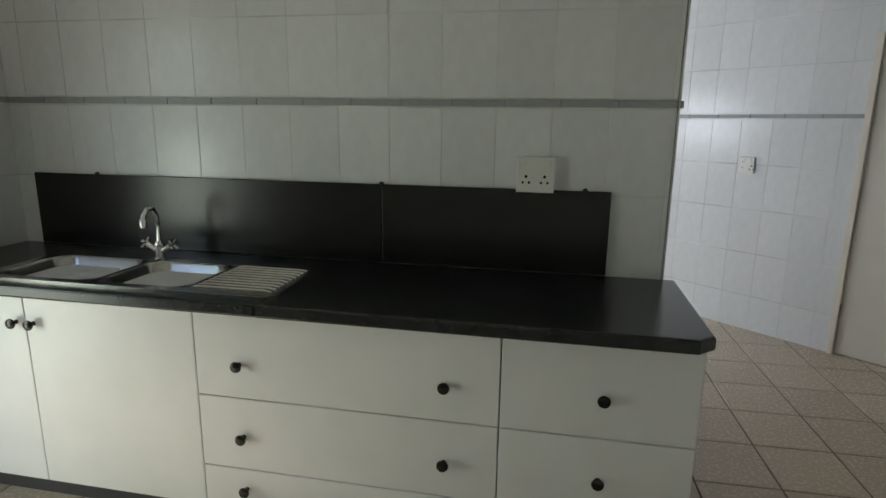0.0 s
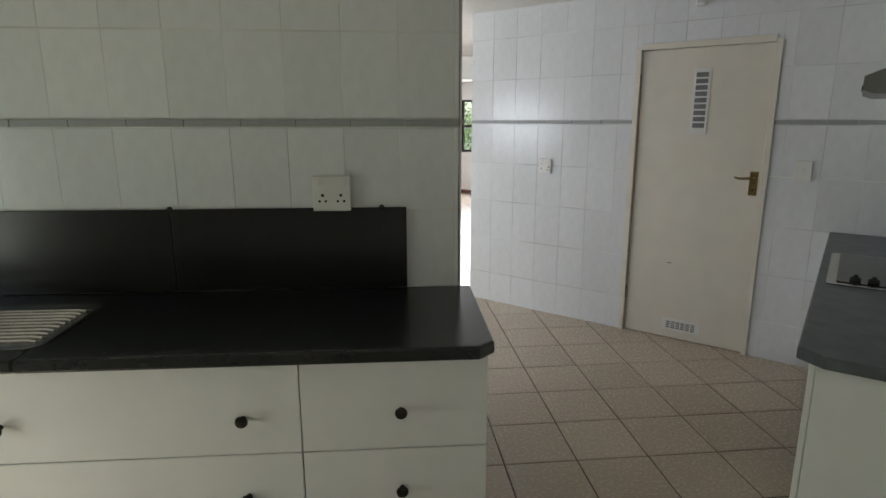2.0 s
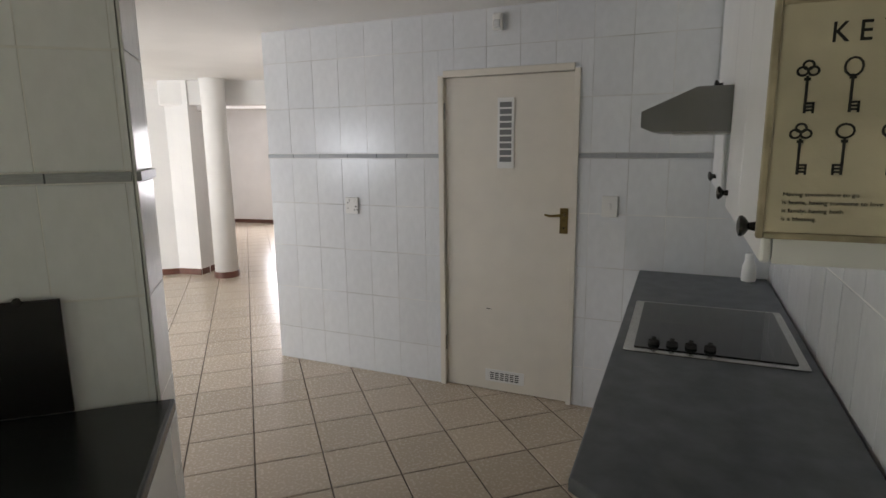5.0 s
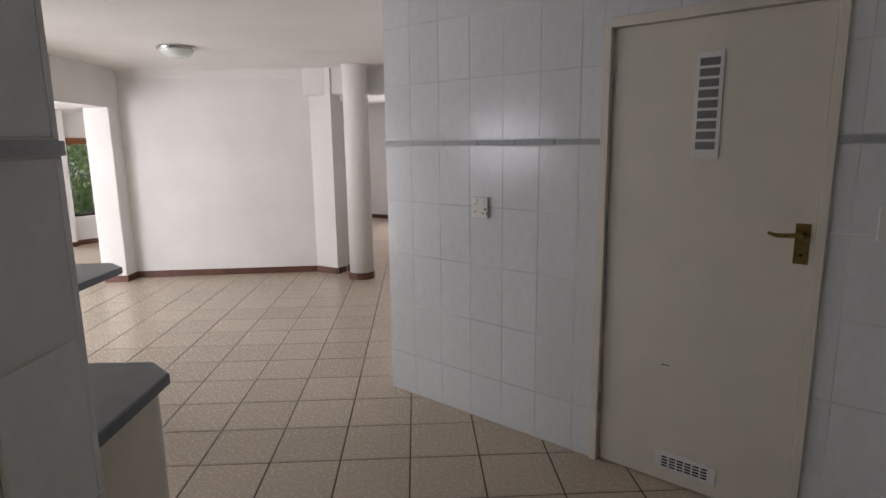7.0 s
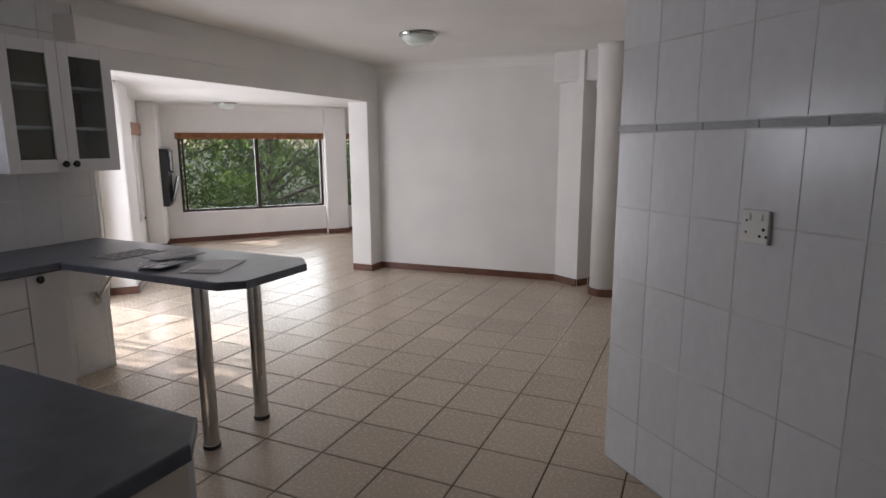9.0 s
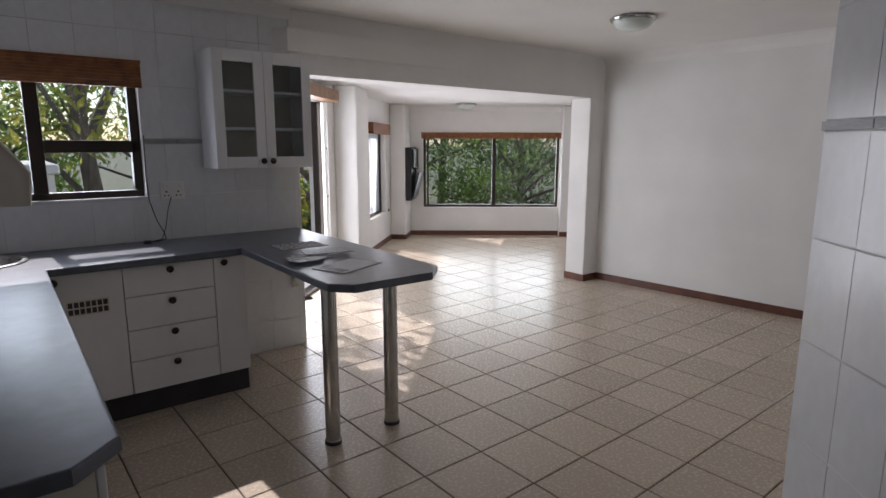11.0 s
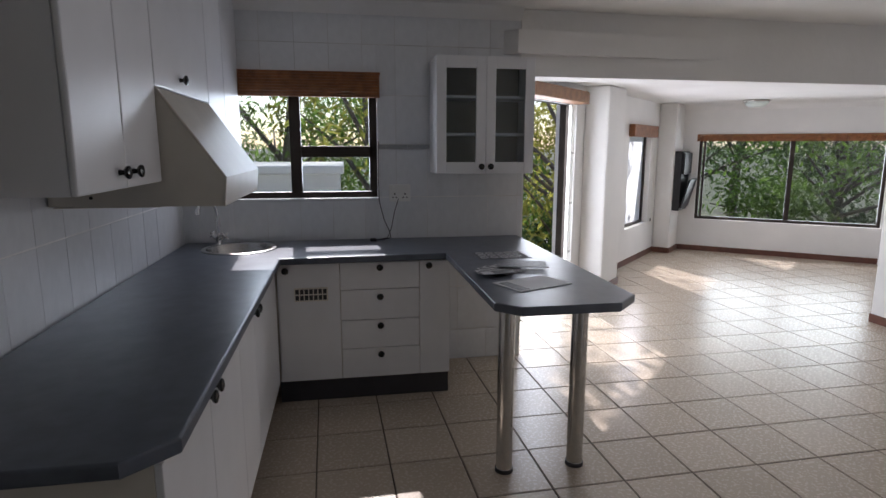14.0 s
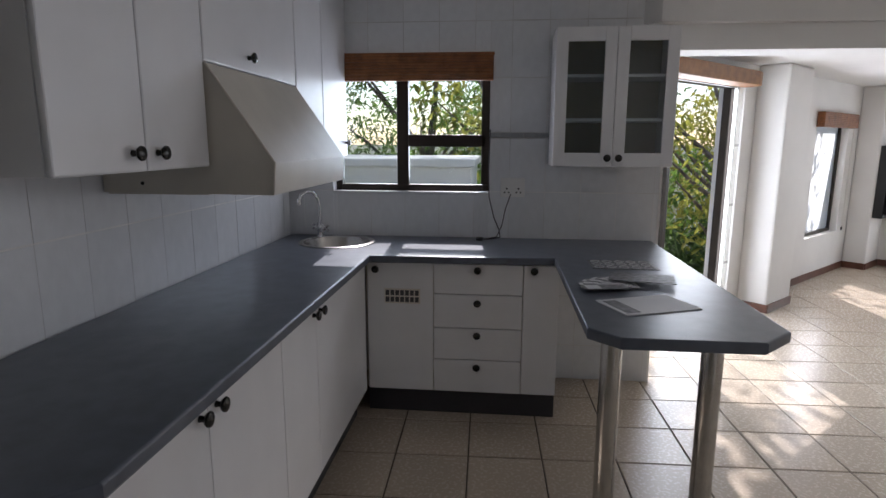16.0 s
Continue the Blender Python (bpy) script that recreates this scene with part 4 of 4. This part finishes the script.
for x0, x1, kx in ((0.0, 0.314, 0.285), (0.316, 0.63, 0.345)):
    fb = bmesh.new()
    for b in ((x0, x0 + 0.062, 1.36, 2.08), (x1 - 0.062, x1, 1.36, 2.08), (x0 + 0.062, x1 - 0.062, 1.36, 1.432), (x0 + 0.062, x1 - 0.062, 2.008, 2.08)):
        box(b[0], b[1], -0.019, 0, b[2], b[3], 0.002, bm=fb)
    d = part("door", fb, WHITE, gc)
    g = part("pane", box(x0 + 0.06, x1 - 0.06, -0.011, -0.008, 1.43, 2.01), GLASS, d)
    g.visible_shadow = False
    knob(d, kx, 0, 1.405, POSY)

# ---------------- windows ----------------


def window(name, m, w, z0, z1, bars, label, depth=0.06, fw=0.04, pane=None):
    """A bronze window in the local x-z plane, centred on y = 0."""
    o = new(name)
    o.matrix_world = m
    tagged(o, label, "window", kind="structure")
    f = bmesh.new()
    for b in ((0, fw, z0, z1), (w - fw, w, z0, z1), (fw, w - fw, z0, z0 + fw), (fw, w - fw, z1 - fw, z1)):
        box(b[0], b[1], -depth / 2, depth / 2, b[2], b[3], 0.003, bm=f)
    part("window_frame", f, BRONZE, o)
    for b in bars:
        part("glazing_bar", box(b[0], b[1], -depth / 2 + 0.004, depth / 2 + 0.006, b[2], b[3], 0.003), BRONZE, o)
    g = part("pane", box(fw - 0.005, w - fw + 0.005, -0.003, 0.003, z0 + fw - 0.005, z1 - fw + 0.005), pane or GLASS, o)
    g.visible_shadow = False
    return o


kwm = pose(WX - 0.10, KW[1], 0, 0, 0, -90)
window("window_1", kwm, 0.965, 1.175, 1.983, [(0.50, 0.572, 1.21, 1.95), (0.02, 0.50, 1.447, 1.52), (0.0, 0.05, 1.22, 1.96)], "bronze framed kitchen window with a small top sash")
sill = part("window_sill", box(0.0, 0.965, 0.03, 0.108, 1.16, 1.177, 0.002), WTILE, bpy.data.objects["window_1"])
kb = thing("wooden_blind", pose(WX + 0.01, -1.387, 1.905, 0, 0, -90), "rolled up brown wooden slat blind", "blind")
for k in range(8):
    part("slat", box(-0.47, 0.47, 0.0, 0.030 - 0.0012 * (k % 2) * 3, -0.075 + k * 0.018, -0.075 + k * 0.018 + 0.0165, 0.003), BLIND, kb)
part("head_rail", box(-0.475, 0.475, 0.0, 0.026, 0.069, 0.085, 0.003), BLIND, kb)
cable = thing("cable", pose(-0.08, 0.07, 0), "thin dark cable hanging from the socket to the worktop", "cable")
part("wire", tube([(-2.38, -1.0, 1.55), (-2.378, -1.005, 1.30), (-2.372, -1.0, 1.15), (-2.36, -0.97, 1.03), (-2.35, -0.935, 0.95), (-2.33, -0.93, 0.912), (-2.29, -0.98, 0.907), (-2.27, -1.03, 0.908)], 0.0035, 6), PLINTH, cable, smooth=True)
part("wire", tube([(-2.38, -0.87, 1.17), (-2.37, -0.90, 1.08), (-2.36, -0.92, 0.98), (-2.34, -0.95, 0.912), (-2.30, -1.0, 0.908)], 0.003, 6), PLINTH, cable, smooth=True)
part("plug", box(-2.29, -2.25, -1.07, -1.03, 0.9005, 0.918, 0.004), PLINTH, cable)

# papers on the bar
pp = thing("patterned_mat", pose(-1.72, -0.28, 0.9005, 0, 0, 90), "grey place mat with a scroll pattern on the bar", "mat")
part("sheet", box(-0.15, 0.15, -0.10, 0.10, 0, 0.002), PAPERG, pp)
for k in range(5):
    for j in range(3):
        part("scroll", tube([(-0.115 + k * 0.057 + 0.022 * math.cos(a * 0.785), -0.062 + j * 0.062 + 0.022 * math.sin(a * 0.785), 0.0024) for a in range(8)], 0.003, 5), PAPER, pp)
random.seed(4)
for k in range(11):
    a = -10 + k * 11
    p = thing("leaflet", pose(-1.23, -0.34, 0.9045 + 0.0012 * k, 0, 0, 90 + a) @ pose(0.0, 0.11, 0), "printed grey and white leaflet in a fanned stack", "leaflet", "leaflets on the bar")
    part("sheet", box(-0.038, 0.038, -0.09, 0.09, 0, 0.0009), PAPER if k % 2 else PAPERG, p)
    part("print_bar", box(-0.030, 0.030, 0.02, 0.075, 0.0009, 0.0012), PAPERG if k % 2 else PAPER, p)
    part("print_bar", box(-0.030, 0.015, -0.01, 0.002, 0.0009, 0.0012), PAPERG, p)
for x, y, r, w, h, l in ((-1.02, -0.33, 112, 0.30, 0.20, "large white folder sheet lying on the bar"), (-1.37, -0.27, 78, 0.26, 0.16, "dark grey brochure lying on the leaflets")):
    p = thing("brochure", pose(x, y, 0.9006 if w > 0.28 else 0.9185, 0, 0, r), l, "brochure")
    part("sheet", box(-w / 2, w / 2, -h / 2, h / 2, 0, 0.003), PAPER if w > 0.28 else PAPERG, p)
    part("print_bar", box(-w / 2 + 0.015, -w / 2 + 0.07, -h / 2 + 0.02, h / 2 - 0.02, 0.003, 0.0033), PAPERG, p)

# living room openings
sd = new("door_sliding")
sd.matrix_world = LM @ pose(-3.65, 0.10, 0)
tagged(sd, "open bronze aluminium sliding glass door", "sliding door", kind="structure")
fb = bmesh.new()
for b in ((0.0, 0.05, 0.0, 1.98), (2.01, 2.06, 0.0, 1.98), (0.05, 2.01, 0.0, 0.03), (0.05, 2.01, 1.935, 1.98)):
    box(b[0], b[1], -0.06, 0.06, b[2], b[3], 0.003, bm=fb)
part("door_frame", fb, BRONZE, sd)
for x0, y in ((0.05, 0.02), (0.16, -0.02)):
    lf = bmesh.new()
    for b in ((x0, x0 + 0.045, 0.03, 1.935), (x0 + 0.86, x0 + 0.905, 0.03, 1.935), (x0 + 0.045, x0 + 0.86, 0.03, 0.08), (x0 + 0.045, x0 + 0.86, 1.89, 1.935)):
        box(b[0], b[1], y - 0.016, y + 0.016, b[2], b[3], 0.003, bm=lf)
    leaf = part("leaf", lf, BRONZE, sd)
    g = part("pane", box(x0 + 0.04, x0 + 0.865, y - 0.003, y + 0.003, 0.075, 1.895), GLASS, leaf)
    g.visible_shadow = False
part("jamb_plate", box(2.02, 2.055, -0.063, -0.060, 0.6, 1.3), PLASTIC, sd)
pel = thing("wooden_pelmet", LM @ pose(-3.55, -0.05, 1.985), "brown wooden pelmet with a rounded end over the sliding door", "pelmet")
part("board", prism([(0, 0.04), (0, -0.13), (1.80, -0.13), (1.88, -0.11), (1.90, -0.05), (1.90, 0.04)], -0.055, 0.055, 0.006), WOODV, pel)
gate = thing("security_gate", LM @ pose(-1.74, 0.02, 0), "folded white trellis gate beside the sliding door", "gate")
for k in range(3):
    part("upright", box(0.0 + k * 0.035, 0.014 + k * 0.035, -0.03, 0.0, 0.02, 1.93, 0.002), PLASTIC if k else STEEL, gate)
for z in (0.45, 0.95, 1.45):
    part("brace", box(0.0, 0.084, -0.034, -0.030, z, z + 0.02), STEEL, gate)
rail = thing("balcony_rail", LM @ pose(-3.8, 1.75, -0.03), "dark green metal balcony railing", "railing")
part("top_rail", tube([(0, 0, 0.95), (3.2, 0, 0.95)], 0.022, 8), IRON, rail)
part("bottom_rail", tube([(0, 0, 0.1), (3.2, 0, 0.1)], 0.015, 8), IRON, rail)
for k in range(27):
    part("baluster", tube([(0.03 + k * 0.12, 0, 0), (0.03 + k * 0.12, 0, 0.95)], 0.008, 6), IRON, rail)

window("window_2", LM @ pose(0.13, 0.10, 0), 0.98, 0.47, 1.74, [], "bronze framed small window with frosted glass", fw=0.035, pane=FROST)
b2 = thing("wooden_blind", LM @ pose(0.62, -0.005, 1.72, 0, 0, 180), "rolled up brown wooden blind over the small window", "blind")
for k in range(8):
    part("slat", box(-0.53, 0.53, 0.0, 0.075 - 0.002 * (k % 2), -0.07 + k * 0.019, -0.07 + k * 0.019 + 0.0175, 0.003), BLIND, b2)
cord = thing("blind_cord", LM @ pose(1.22, -0.02, 0.5), "white blind cord with a dark toggle", "cord")
part("string", tube([(0, 0, 0), (0, 0, 1.2)], 0.003, 6), PLASTIC, cord)
part("toggle", lathe([(0, -0.03), (0.009, -0.02), (0.009, 0.01), (0, 0.02)], 10), PLINTH, cord)
window("window_3", fm @ pose(0.58, 0.10, 0), 2.26, 0.47, 1.68, [(1.15, 1.21, 0.50, 1.66), (0.06, 0.09, 0.50, 1.66)], "wide bronze sliding window facing the garden", fw=0.04)
window("window_4", fm @ pose(3.24, 0.10, 0), 1.46, 0.45, 1.68, [], "bronze framed window facing the garden", fw=0.04)
for nm, x0, x1 in (("a", 0.55, 2.86), ("b", 3.22, 4.72)):
    b3 = thing("wooden_blind", fm @ pose((x0 + x1) / 2, -0.003, 1.655, 0, 0, 180), "rolled up brown wooden blind over a wide window", "blind", "blinds on the far windows")
    for k in range(5):
        part("slat", box(-(x1 - x0) / 2, (x1 - x0) / 2, 0.0, 0.035 - 0.003 * (k % 2), -0.05 + k * 0.02, -0.05 + k * 0.02 + 0.0185, 0.003), BLIND, b3)
ns = math.degrees(math.atan2(10.0 - 6.22, -1.6 - 4.4))
nwm = along((4.4, 6.22), (-1.6, 10.0)) @ pose(2.2, -0.1, 0)
window("window_5", nwm, 1.2, 0.9, 2.0, [(0.58, 0.64, 0.92, 1.98), (0.04, 1.16, 1.42, 1.48)], "bronze framed window in the far room")

# built-in barbecue front on the far pier
br = thing("fireplace_unit", LM @ pose(1.99, -0.24, 0), "black steel built-in fireplace with an open flap", "fireplace")
part("surround", box(-0.52, -0.02, -0.10, 0.03, 0.62, 1.46, 0.006), IRON, br)
part("hood_flap", box(-0.50, -0.04, -0.135, -0.101, 1.14, 1.44, 0.006), IRON, br)
bm = box(-0.48, -0.04, -0.02, 0.0, 0.0, 0.42, 0.004)
bmesh.ops.transform(bm, matrix=pose(0, -0.10, 0.66, 14), verts=bm.verts)
part("door_flap", bm, IRON, br)
part("handle", tube([(-0.34, -0.10, 1.12), (-0.34, -0.15, 1.12), (-0.16, -0.15, 1.12), (-0.16, -0.10, 1.12)], 0.007, 8), IRON, br)
vi = thing("wall_intercom", LM @ pose(-0.66, -0.01, 1.62), "small grey wall speaker on the plaster", "speaker")
part("case", box(-0.04, 0.04, -0.05, 0, -0.06, 0.06, 0.006), HOODM, vi)


def ceiling_lamp(x, y, z):
    o = thing("ceiling_light", pose(x, y, z), "round frosted glass ceiling light with a metal rim", "ceiling light", "ceiling lights")
    part("rim", lathe([(0, 0), (0.155, 0), (0.165, -0.012), (0.16, -0.024), (0.14, -0.028), (0, -0.028)], 32), STEEL, o, smooth=True)
    part("shade", lathe([(0.142, -0.024), (0.138, -0.045), (0.115, -0.072), (0.07, -0.09), (0, -0.096)], 32), LAMPGLASS, o, smooth=True)
    part("clip", box(-0.006, 0.006, -0.165, -0.145, -0.04, -0.005, 0.002), CHROME, o)


ceiling_lamp(-1.17, 2.15, CEIL_Z)
ceiling_lamp(-5.5, 4.2, LCEIL)

# ---------------- garden ----------------


def crown_bm(rnd, blobs, n, size):
    """Many small folded leaves in uneven clumps."""
    verts, faces = [], []
    for _ in range(n):
        cx, cy, cz, r = rnd.choice(blobs)
        d = Vector((rnd.gauss(0, 1), rnd.gauss(0, 1), rnd.gauss(0, 1))).normalized() * r * rnd.uniform(0.35, 1.0) ** 0.6
        p = Vector((cx, cy, cz)) + d
        q = Euler((rnd.uniform(-1.2, 1.2), rnd.uniform(-1.2, 1.2), rnd.uniform(0, 6.28))).to_matrix()
        s = size * rnd.uniform(0.6, 1.4)
        k = len(verts)
        for c in ((-1, 0, 0), (-0.2, -0.36, 0.1), (1.1, 0, -0.12), (-0.2, 0.36, 0.1)):
            verts.append(p + q @ Vector(c) * s)
        faces += [(k, k + 1, k + 2), (k, k + 2, k + 3)]
    return verts, faces


def tree(x, y, z0, height, spread, n, size, leaf, seed, label):
    rnd = random.Random(seed)
    o = thing("tree", pose(x, y, z0), label, "tree", "garden trees")
    tr = bmesh.new()
    lean = Vector((rnd.uniform(-.4, .4), rnd.uniform(-.4, .4), 0))
    tube([Vector((0, 0, 0)), Vector((0, 0, height * .25)) + lean * .3, Vector((0, 0, height * .55)) + lean, Vector((0, 0, height * .85)) + lean * 1.6], [0.16, 0.12, 0.08, 0.03], 8, bm=tr)
    blobs = []
    for k in range(16):
        a, h = rnd.uniform(0, 6.28), rnd.uniform(0.25, 1.0) * height
        rr = spread * rnd.uniform(0.35, 1.0) * (1.15 - 0.5 * abs(h / height - 0.55))
        c = Vector((rr * math.cos(a), rr * math.sin(a), h))
        tube([Vector((0, 0, h * 0.55)) + lean * .6, (c + Vector((0, 0, h * .6))) * 0.5, c], [0.05, 0.03, 0.012], 5, bm=tr)
        blobs.append((c.x, c.y, c.z, spread * rnd.uniform(0.25, 0.5)))
    part("trunk", tr, BARK, o)
    v, f = crown_bm(rnd, blobs, n, size)
    me = bpy.data.meshes.new("crown")
    me.from_pydata(v, [], f)
    me.materials.append(leaf)
    c = new("crown", me)
    c.parent = o
    return o


# the tree at (-5.7, -4.9) is added only to shade the scullery doorway
TREES = [(-9.5, 9.5, 4.5, 2.6, LEAF_A), (-7.0, 12.0, 5.2, 2.6, LEAF_A), (-12.5, 7.5, 6.5, 3.0, LEAF_B), (-10.5, 13.5, 7.5, 3.4, LEAF_B), (-6.0, 15.0, 7.0, 3.2, LEAF_B), (-4.2, 11.5, 5.0, 2.4, LEAF_A),
         (-15, 11, 8, 3.5, LEAF_B), (-11.5, 4.6, 4.6, 1.8, LEAF_C), (-10.0, -2.4, 4.6, 2.3, LEAF_A), (-11.5, -5.0, 6.5, 3.0, LEAF_A), (-10.5, -9.0, 6.0, 3.0, LEAF_A),
         (-7.8, -0.5, 6.2, 1.7, LEAF_C), (-7.6, 2.4, 4.6, 1.3, LEAF_C), (-5.7, -4.9, 6.0, 1.9, LEAF_A), (-16, -8, 8, 4, LEAF_B), (-18, 2, 9, 4, LEAF_B), (3.5, 13.5, 5, 3, LEAF_A), (-0.5, 14.5, 6, 3, LEAF_B)]
for i, (x, y, h, s, lf) in enumerate(TREES):
    # the tree at x = -7.8 stands in the sun's way, thinned to dapple it
    tree(x, y, -1.0, h, s, 2200 if x == -7.8 else 1800 if x == -7.6 else 6500, 0.065 if h < 6 else 0.085, lf, 11 + i, "leafy green garden tree with a grey trunk" if lf is not LEAF_C else "yellow-green leafy garden tree")


def shrub(x, y, r, h, seed, leaf):
    rnd = random.Random(seed)
    o = thing("shrub", pose(x, y, -1.0), "dense dark green garden shrub", "shrub", "garden shrubs")
    blobs = [(rnd.uniform(-r, r), rnd.uniform(-r, r), rnd.uniform(0.2, h), 0.5) for _ in range(10)]
    v, f = crown_bm(rnd, blobs, 2600, 0.07)
    me = bpy.data.meshes.new("foliage")
    me.from_pydata(v, [], f)
    me.materials.append(leaf)
    c = new("foliage", me)
    c.parent = o


for i, (x, y, r, h) in enumerate(((-8.2, 7.2, 1.0, 1.6), (-9.0, 11.0, 1.3, 1.8), (-6.6, 10.2, 1.0, 1.5), (-7.4, 1.6, 0.7, 1.0), (-8.9, 2.2, 1.0, 1.5), (-5.2, 12.5, 1.2, 1.8), (-11, 2.5, 1.5, 2.0), (-9.5, -3.5, 1.3, 1.8))):
    shrub(x, y, r, h, 70 + i, LEAF_B if i % 2 else LEAF_A)


def palm(x, y, seed):
    rnd = random.Random(seed)
    o = thing("palm", pose(x, y, -1.0), "young green palm with arching fronds", "palm")
    part("trunk", tube([(0, 0, 0), (0, 0, 0.7)], [0.10, 0.07], 8), BARK, o)
    for k in range(15):
        a, up = k * 2.4, rnd.uniform(0.5, 1.1)
        d = Vector((math.cos(a), math.sin(a), 0))
        side = Vector((-d.y, d.x, 0))
        verts, faces = [], []
        for j in range(22):
            s = j / 21
            p = d * (1.3 * s) + Vector((0, 0, 0.7 + up * 1.3 * s - 1.1 * s * s))
            for sg in (-1, 1):
                tip = p + side * sg * 0.34 * math.sin(math.pi * min(1, s * 0.9 + 0.12)) + d * 0.16 - Vector((0, 0, 0.10))
                q = len(verts)
                verts += [p, p + d * 0.03, tip]
                faces.append((q, q + 1, q + 2))
        me = bpy.data.meshes.new("frond")
        me.from_pydata(verts, [], faces)
        me.materials.append(LEAF_A)
        f = new("frond", me)
        f.parent = o


palm(-5.9, 1.5, 3)
palm(-7.6, 5.7, 5)
ob = thing("outbuilding", pose(-6.4, -2.2, -1.0), "low white plastered garden outbuilding", "outbuilding")
part("wall", box(-0.9, 0.9, -1.3, 1.0, 0.0, 2.2), OUTWALL, ob)
part("roof", box(-0.95, 0.95, -1.35, 1.05, 2.2, 2.3, 0.02), OUTWALL, ob)

# ---------------- floor tiles, laid last ----------------


def inside(x, y, poly):
    c = False
    for (ax, ay), (bx, by) in zip(poly, poly[1:] + poly[:1]):
        if (ay > y) != (by > y) and x < (bx - ax) * (y - ay) / (by - ay) + ax:
            c = not c
    return c


AREA = [(-2.60, -6.3), (4.4, -6.3), (4.4, 6.4), (-1.4, 10.1), (-3.2, 8.5), (-4.5, 8.2), (-7.3, 4.5), (-5.4, 2.15), (-2.62, -0.2)]


def floor_tile():
    bm = bmesh.new()
    h, b = 0.1715, 0.003
    lo = [bm.verts.new((x * h, y * h, -0.0035)) for x, y in ((-1, -1), (1, -1), (1, 1), (-1, 1))]
    hi = [bm.verts.new((x * (h - b), y * (h - b), 0.0)) for x, y in ((-1, -1), (1, -1), (1, 1), (-1, 1))]
    bm.faces.new(hi)
    for k in range(4):
        bm.faces.new((lo[k], lo[(k + 1) % 4], hi[(k + 1) % 4], hi[k]))
    return mesh(bm, "floor_tile", FTILE)


FT = floor_tile()
near, far = [], []
TURN = pose(0, 0, 0, 0, 0, 1.5)      # the tiling runs a little askew of the kitchen
for i in range(-24, 14):
    for j in range(-20, 30):
        p = TURN @ Vector((0.349 * (i + 0.5) - 0.117, 0.349 * (j + 0.5) + 0.097, 0))
        x, y = p.x, p.y
        if inside(x, y, AREA) or inside(x + 0.17, y, AREA) or inside(x - .17, y, AREA):
            d = math.hypot(x + 0.1, y + 0.6)
            (near if -2.6 < x < 2.2 and -2.3 < y < 3.6 else far).append((d, x, y))
near.sort()
far += near[300:]
rnd = random.Random(5)
for d, x, y in near[:300]:
    o = new("floor_tile", FT)
    o.parent = floor
    o.matrix_basis = Matrix.LocRotScale((x, y, rnd.uniform(-0.0004, 0.0004)), Euler((rnd.uniform(-.0015, .0015), rnd.uniform(-.0015, .0015), radians(1.5))), None)
verts, faces = [], []
src = [TURN @ v.co for v in FT.vertices]
fsrc = [tuple(p.vertices) for p in FT.polygons]
for d, x, y in far:
    k = len(verts)
    verts += [c + Vector((x, y, 0)) for c in src]
    faces += [tuple(k + q for q in f) for f in fsrc]
me = bpy.data.meshes.new("floor_tiles_rest")
me.from_pydata(verts, [], faces)
me.materials.append(FTILE)
rest = new("floor_tiles_rest", me)
rest.parent = floor
tagged(rest, kind="stuff")
for o, owner in TILE_JOBS:
    scene.collection.objects.link(o)
    o.parent = owner
